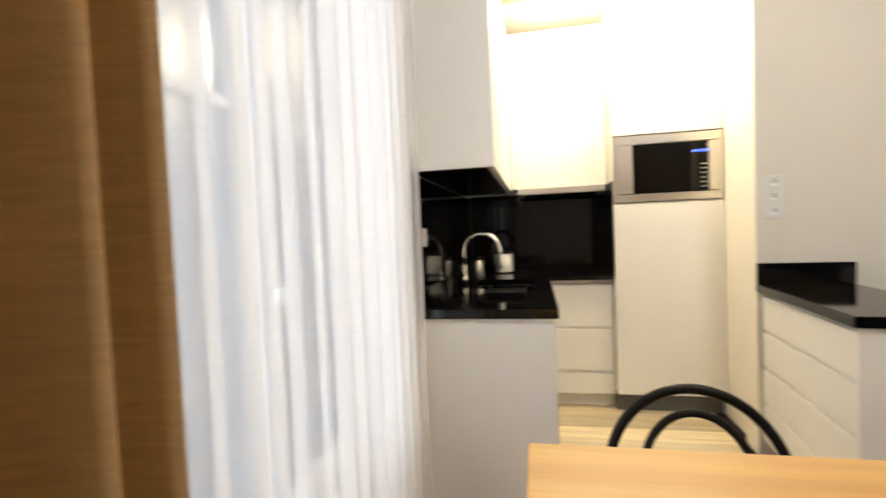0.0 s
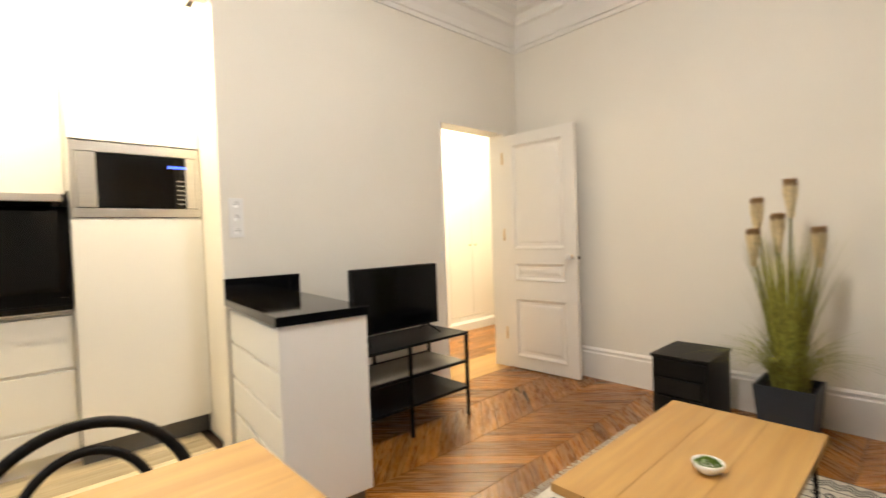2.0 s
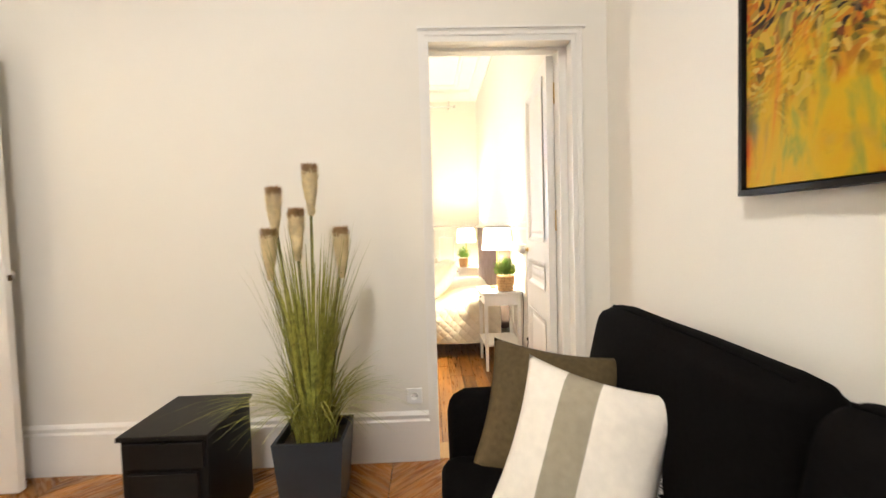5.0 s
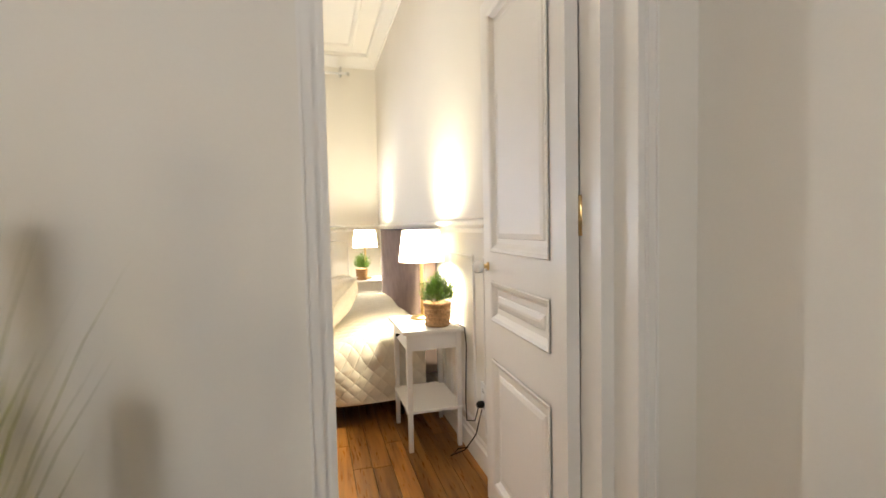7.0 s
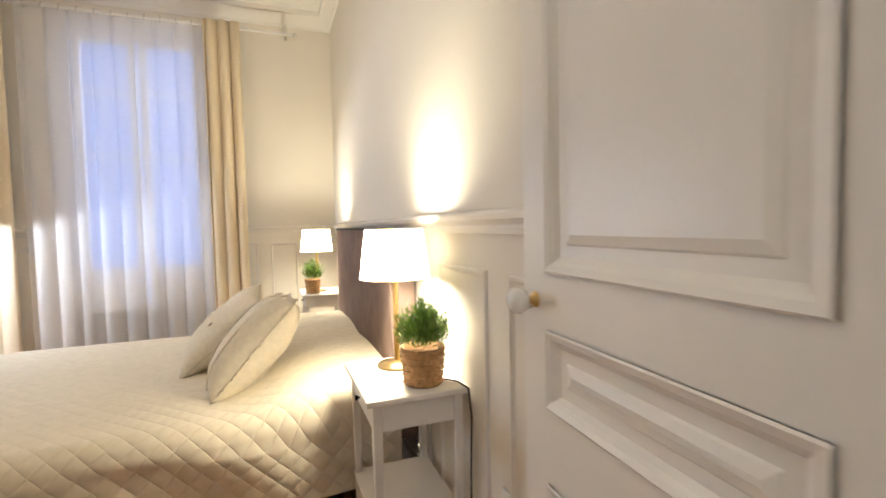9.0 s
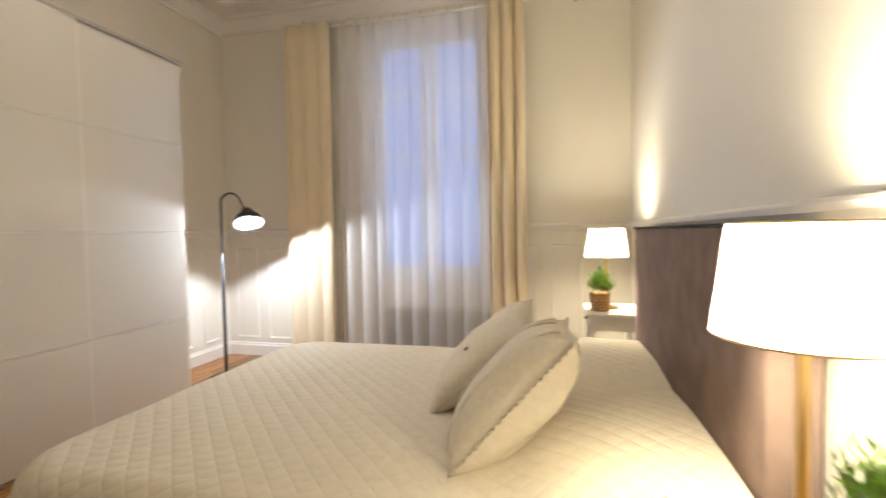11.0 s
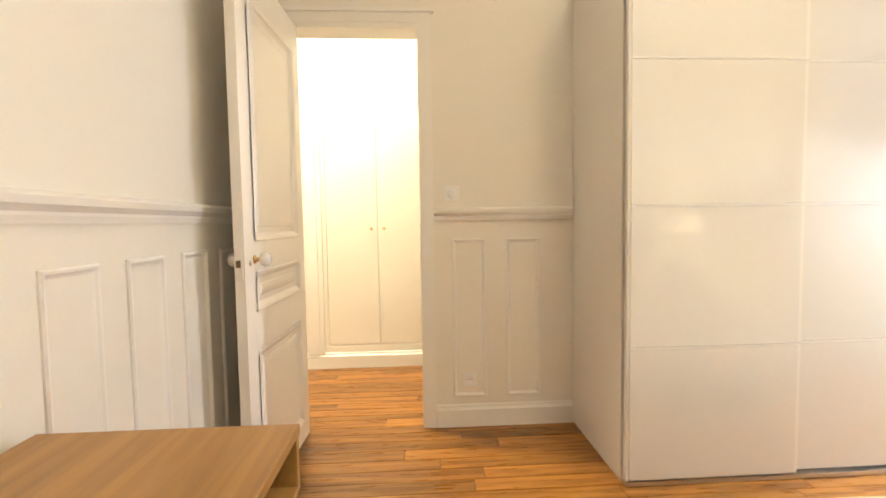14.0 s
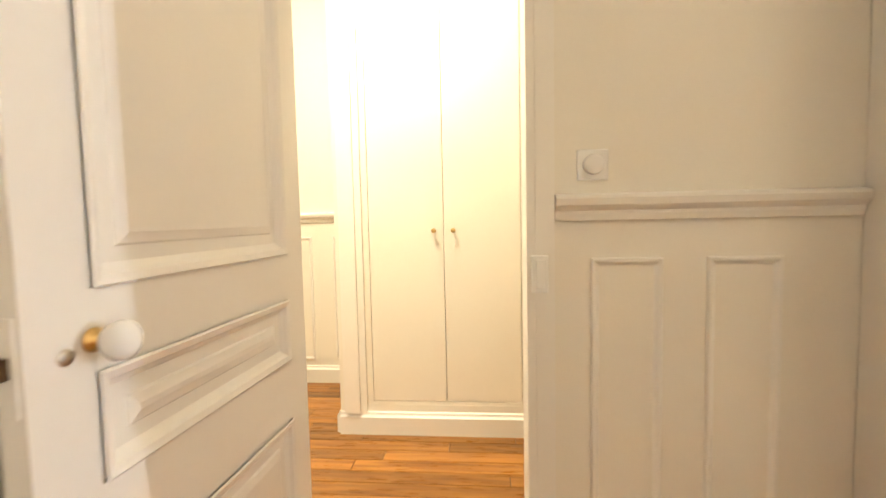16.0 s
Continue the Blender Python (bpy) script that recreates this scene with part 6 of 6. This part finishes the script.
for x in (0.66, 2.96):
    part("bracket", boxes([(x - 0.01, x + 0.01, 4.50, BY1, 3.024, 2.9456)]), STEEL, e)
for k in range(17):
    x = 0.70 + 0.115 * k
    part("eyelet", tube([(x, 4.50 + 0.024 * math.cos(a), 2.945 + 0.024 * math.sin(a)) for a in [2 * math.pi * i / 16 for i in range(17)]], 0.005, 6), STEEL, e, "metal eyelet", True)

# ---- floors ----
GAP = 0.0016


def prism(name, poly, z0, z1):
    me = bpy.data.meshes.new(name)
    n = len(poly)
    me.from_pydata([(x, y, z0) for x, y in poly] + [(x, y, z1) for x, y in poly], [], [tuple(range(n))[::-1], tuple(range(n, 2 * n))] + [(i, (i + 1) % n, n + (i + 1) % n, n + i) for i in range(n)])
    return me


def clip(poly, x0, x1, y0, y1):
    for ax, s, lim in ((0, 1, x0), (0, -1, -x1), (1, 1, y0), (1, -1, -y1)):
        out = []
        for i, p in enumerate(poly):
            q = poly[(i + 1) % len(poly)]
            a, b = s * p[ax] - lim, s * q[ax] - lim
            if a >= 0:
                out.append(p)
            if (a >= 0) != (b >= 0):
                t = a / (a - b)
                out.append((p[0] + t * (q[0] - p[0]), p[1] + t * (q[1] - p[1])))
        poly = out
        if len(poly) < 3:
            return []
    return poly


floor = structure("floor_living", boxes([(-1.25, XE, YS, 0.0, -0.12, -0.016)]), SUBFLOOR, "honey oak chevron parquet floor", "floor")
BW, PW = 0.40, 0.088
PH = PW * math.sqrt(2)
shared = {}
for b in range(9):
    s = 1 if b % 2 == 0 else -1
    bx = b * BW
    n0 = int((-YS + BW) / PH) + 2
    for k in range(n0):
        yy = YS - BW + k * PH
        base = [(GAP, GAP), (BW - GAP, GAP + BW), (BW - GAP, BW + PH - GAP), (GAP, PH - GAP)] if s == 1 else [(GAP, GAP + BW), (BW - GAP, GAP), (BW - GAP, PH - GAP), (GAP, BW + PH - GAP)]
        world_poly = [(bx + x, yy + y) for x, y in base]
        cut = clip(world_poly, 0.0, XE, YS, 0.0)
        if not cut:
            continue
        ang = radians(45 * s)
        cx, cy = bx + BW / 2, yy + (BW + PH) / 2
        rot = lambda p: ((p[0] - cx) * math.cos(-ang) - (p[1] - cy) * math.sin(-ang), (p[0] - cx) * math.sin(-ang) + (p[1] - cy) * math.cos(-ang))
        whole = len(cut) == 4 and max(abs(p[0] - q[0]) + abs(p[1] - q[1]) for p, q in zip(cut, world_poly)) < 1e-6
        if whole and s in shared:
            me = shared[s]
        else:
            me = prism("parquet_plank", [rot(p) for p in cut], -0.016, 0.0)
            me.materials.append(OAKF)
            if whole:
                shared[s] = me
        ob = new("plank", me)
        ob.parent = floor
        ob.matrix_local = Matrix.Translation((cx, cy, 0)) @ Matrix.Rotation(ang, 4, "Z")

kf = structure("floor_kitchen", boxes([(-1.10, 0.90, -3.70, -2.63, -0.014, 0.0015)]), SUBFLOOR, "pale cream plank kitchen floor", "floor")
for k in range(12):
    me = prism("kitchen_plank", [(-0.0825 + GAP, -0.52), (0.0825 - GAP, -0.52), (0.0825 - GAP, 0.52), (-0.0825 + GAP, 0.52)], 0.0015, 0.006) if k == 0 else me
    if k == 0:
        me.materials.append(KFLOOR)
    ob = new("plank", me)
    ob.parent = kf
    ob.location = (-1.01 + 0.165 * k, -3.17, 0)


def board_floor(name, label, x0, x1, y0, y1, seed):
    """Straight boards along y with staggered butt joints."""
    f = structure(name, boxes([(x0, x1, y0, y1, -0.12, -0.016)]), SUBFLOOR, label, "floor")
    rnd = random.Random(seed)
    x, meshes = x0, {}
    w = 0.094
    while x < x1 - 0.005:
        ww = min(w, x1 - x)
        y = y0 - rnd.uniform(0, 0.9)
        while y < y1:
            L = rnd.choice((0.8, 1.0, 1.2, 1.4))
            a, b = max(y, y0), min(y + L, y1)
            if b - a > 0.01:
                key = (round(ww, 4), round(b - a, 3))
                if key not in meshes:
                    h = (b - a) / 2
                    meshes[key] = prism("floor_board", [(GAP, -h + GAP), (ww - GAP, -h + GAP), (ww - GAP, h - GAP), (GAP, h - GAP)], -0.016, 0.0)
                    meshes[key].materials.append(OAKB)
                ob = new("plank", meshes[key])
                ob.parent = f
                ob.location = (x, (a + b) / 2, 0)
            y += L
        x += w
    return f


board_floor("floor_bedroom", "honey oak strip floor in the bedroom", -0.445, BX1, 0.17, BY1, 31)
board_floor("floor_hall", "honey oak strip floor in the hall", -2.2, -0.445, -1.6, 2.7, 32)
structure("floor_threshold", boxes([(2.635, 3.338, 0.0, 0.17, -0.05, 0.001), (-0.15, 0.0, -0.957, -0.208, -0.05, 0.001), (-0.445, -0.15, -1.6, 0.17, -0.05, -0.001)]), OAKT, "oak threshold boards in the doorways", "threshold")
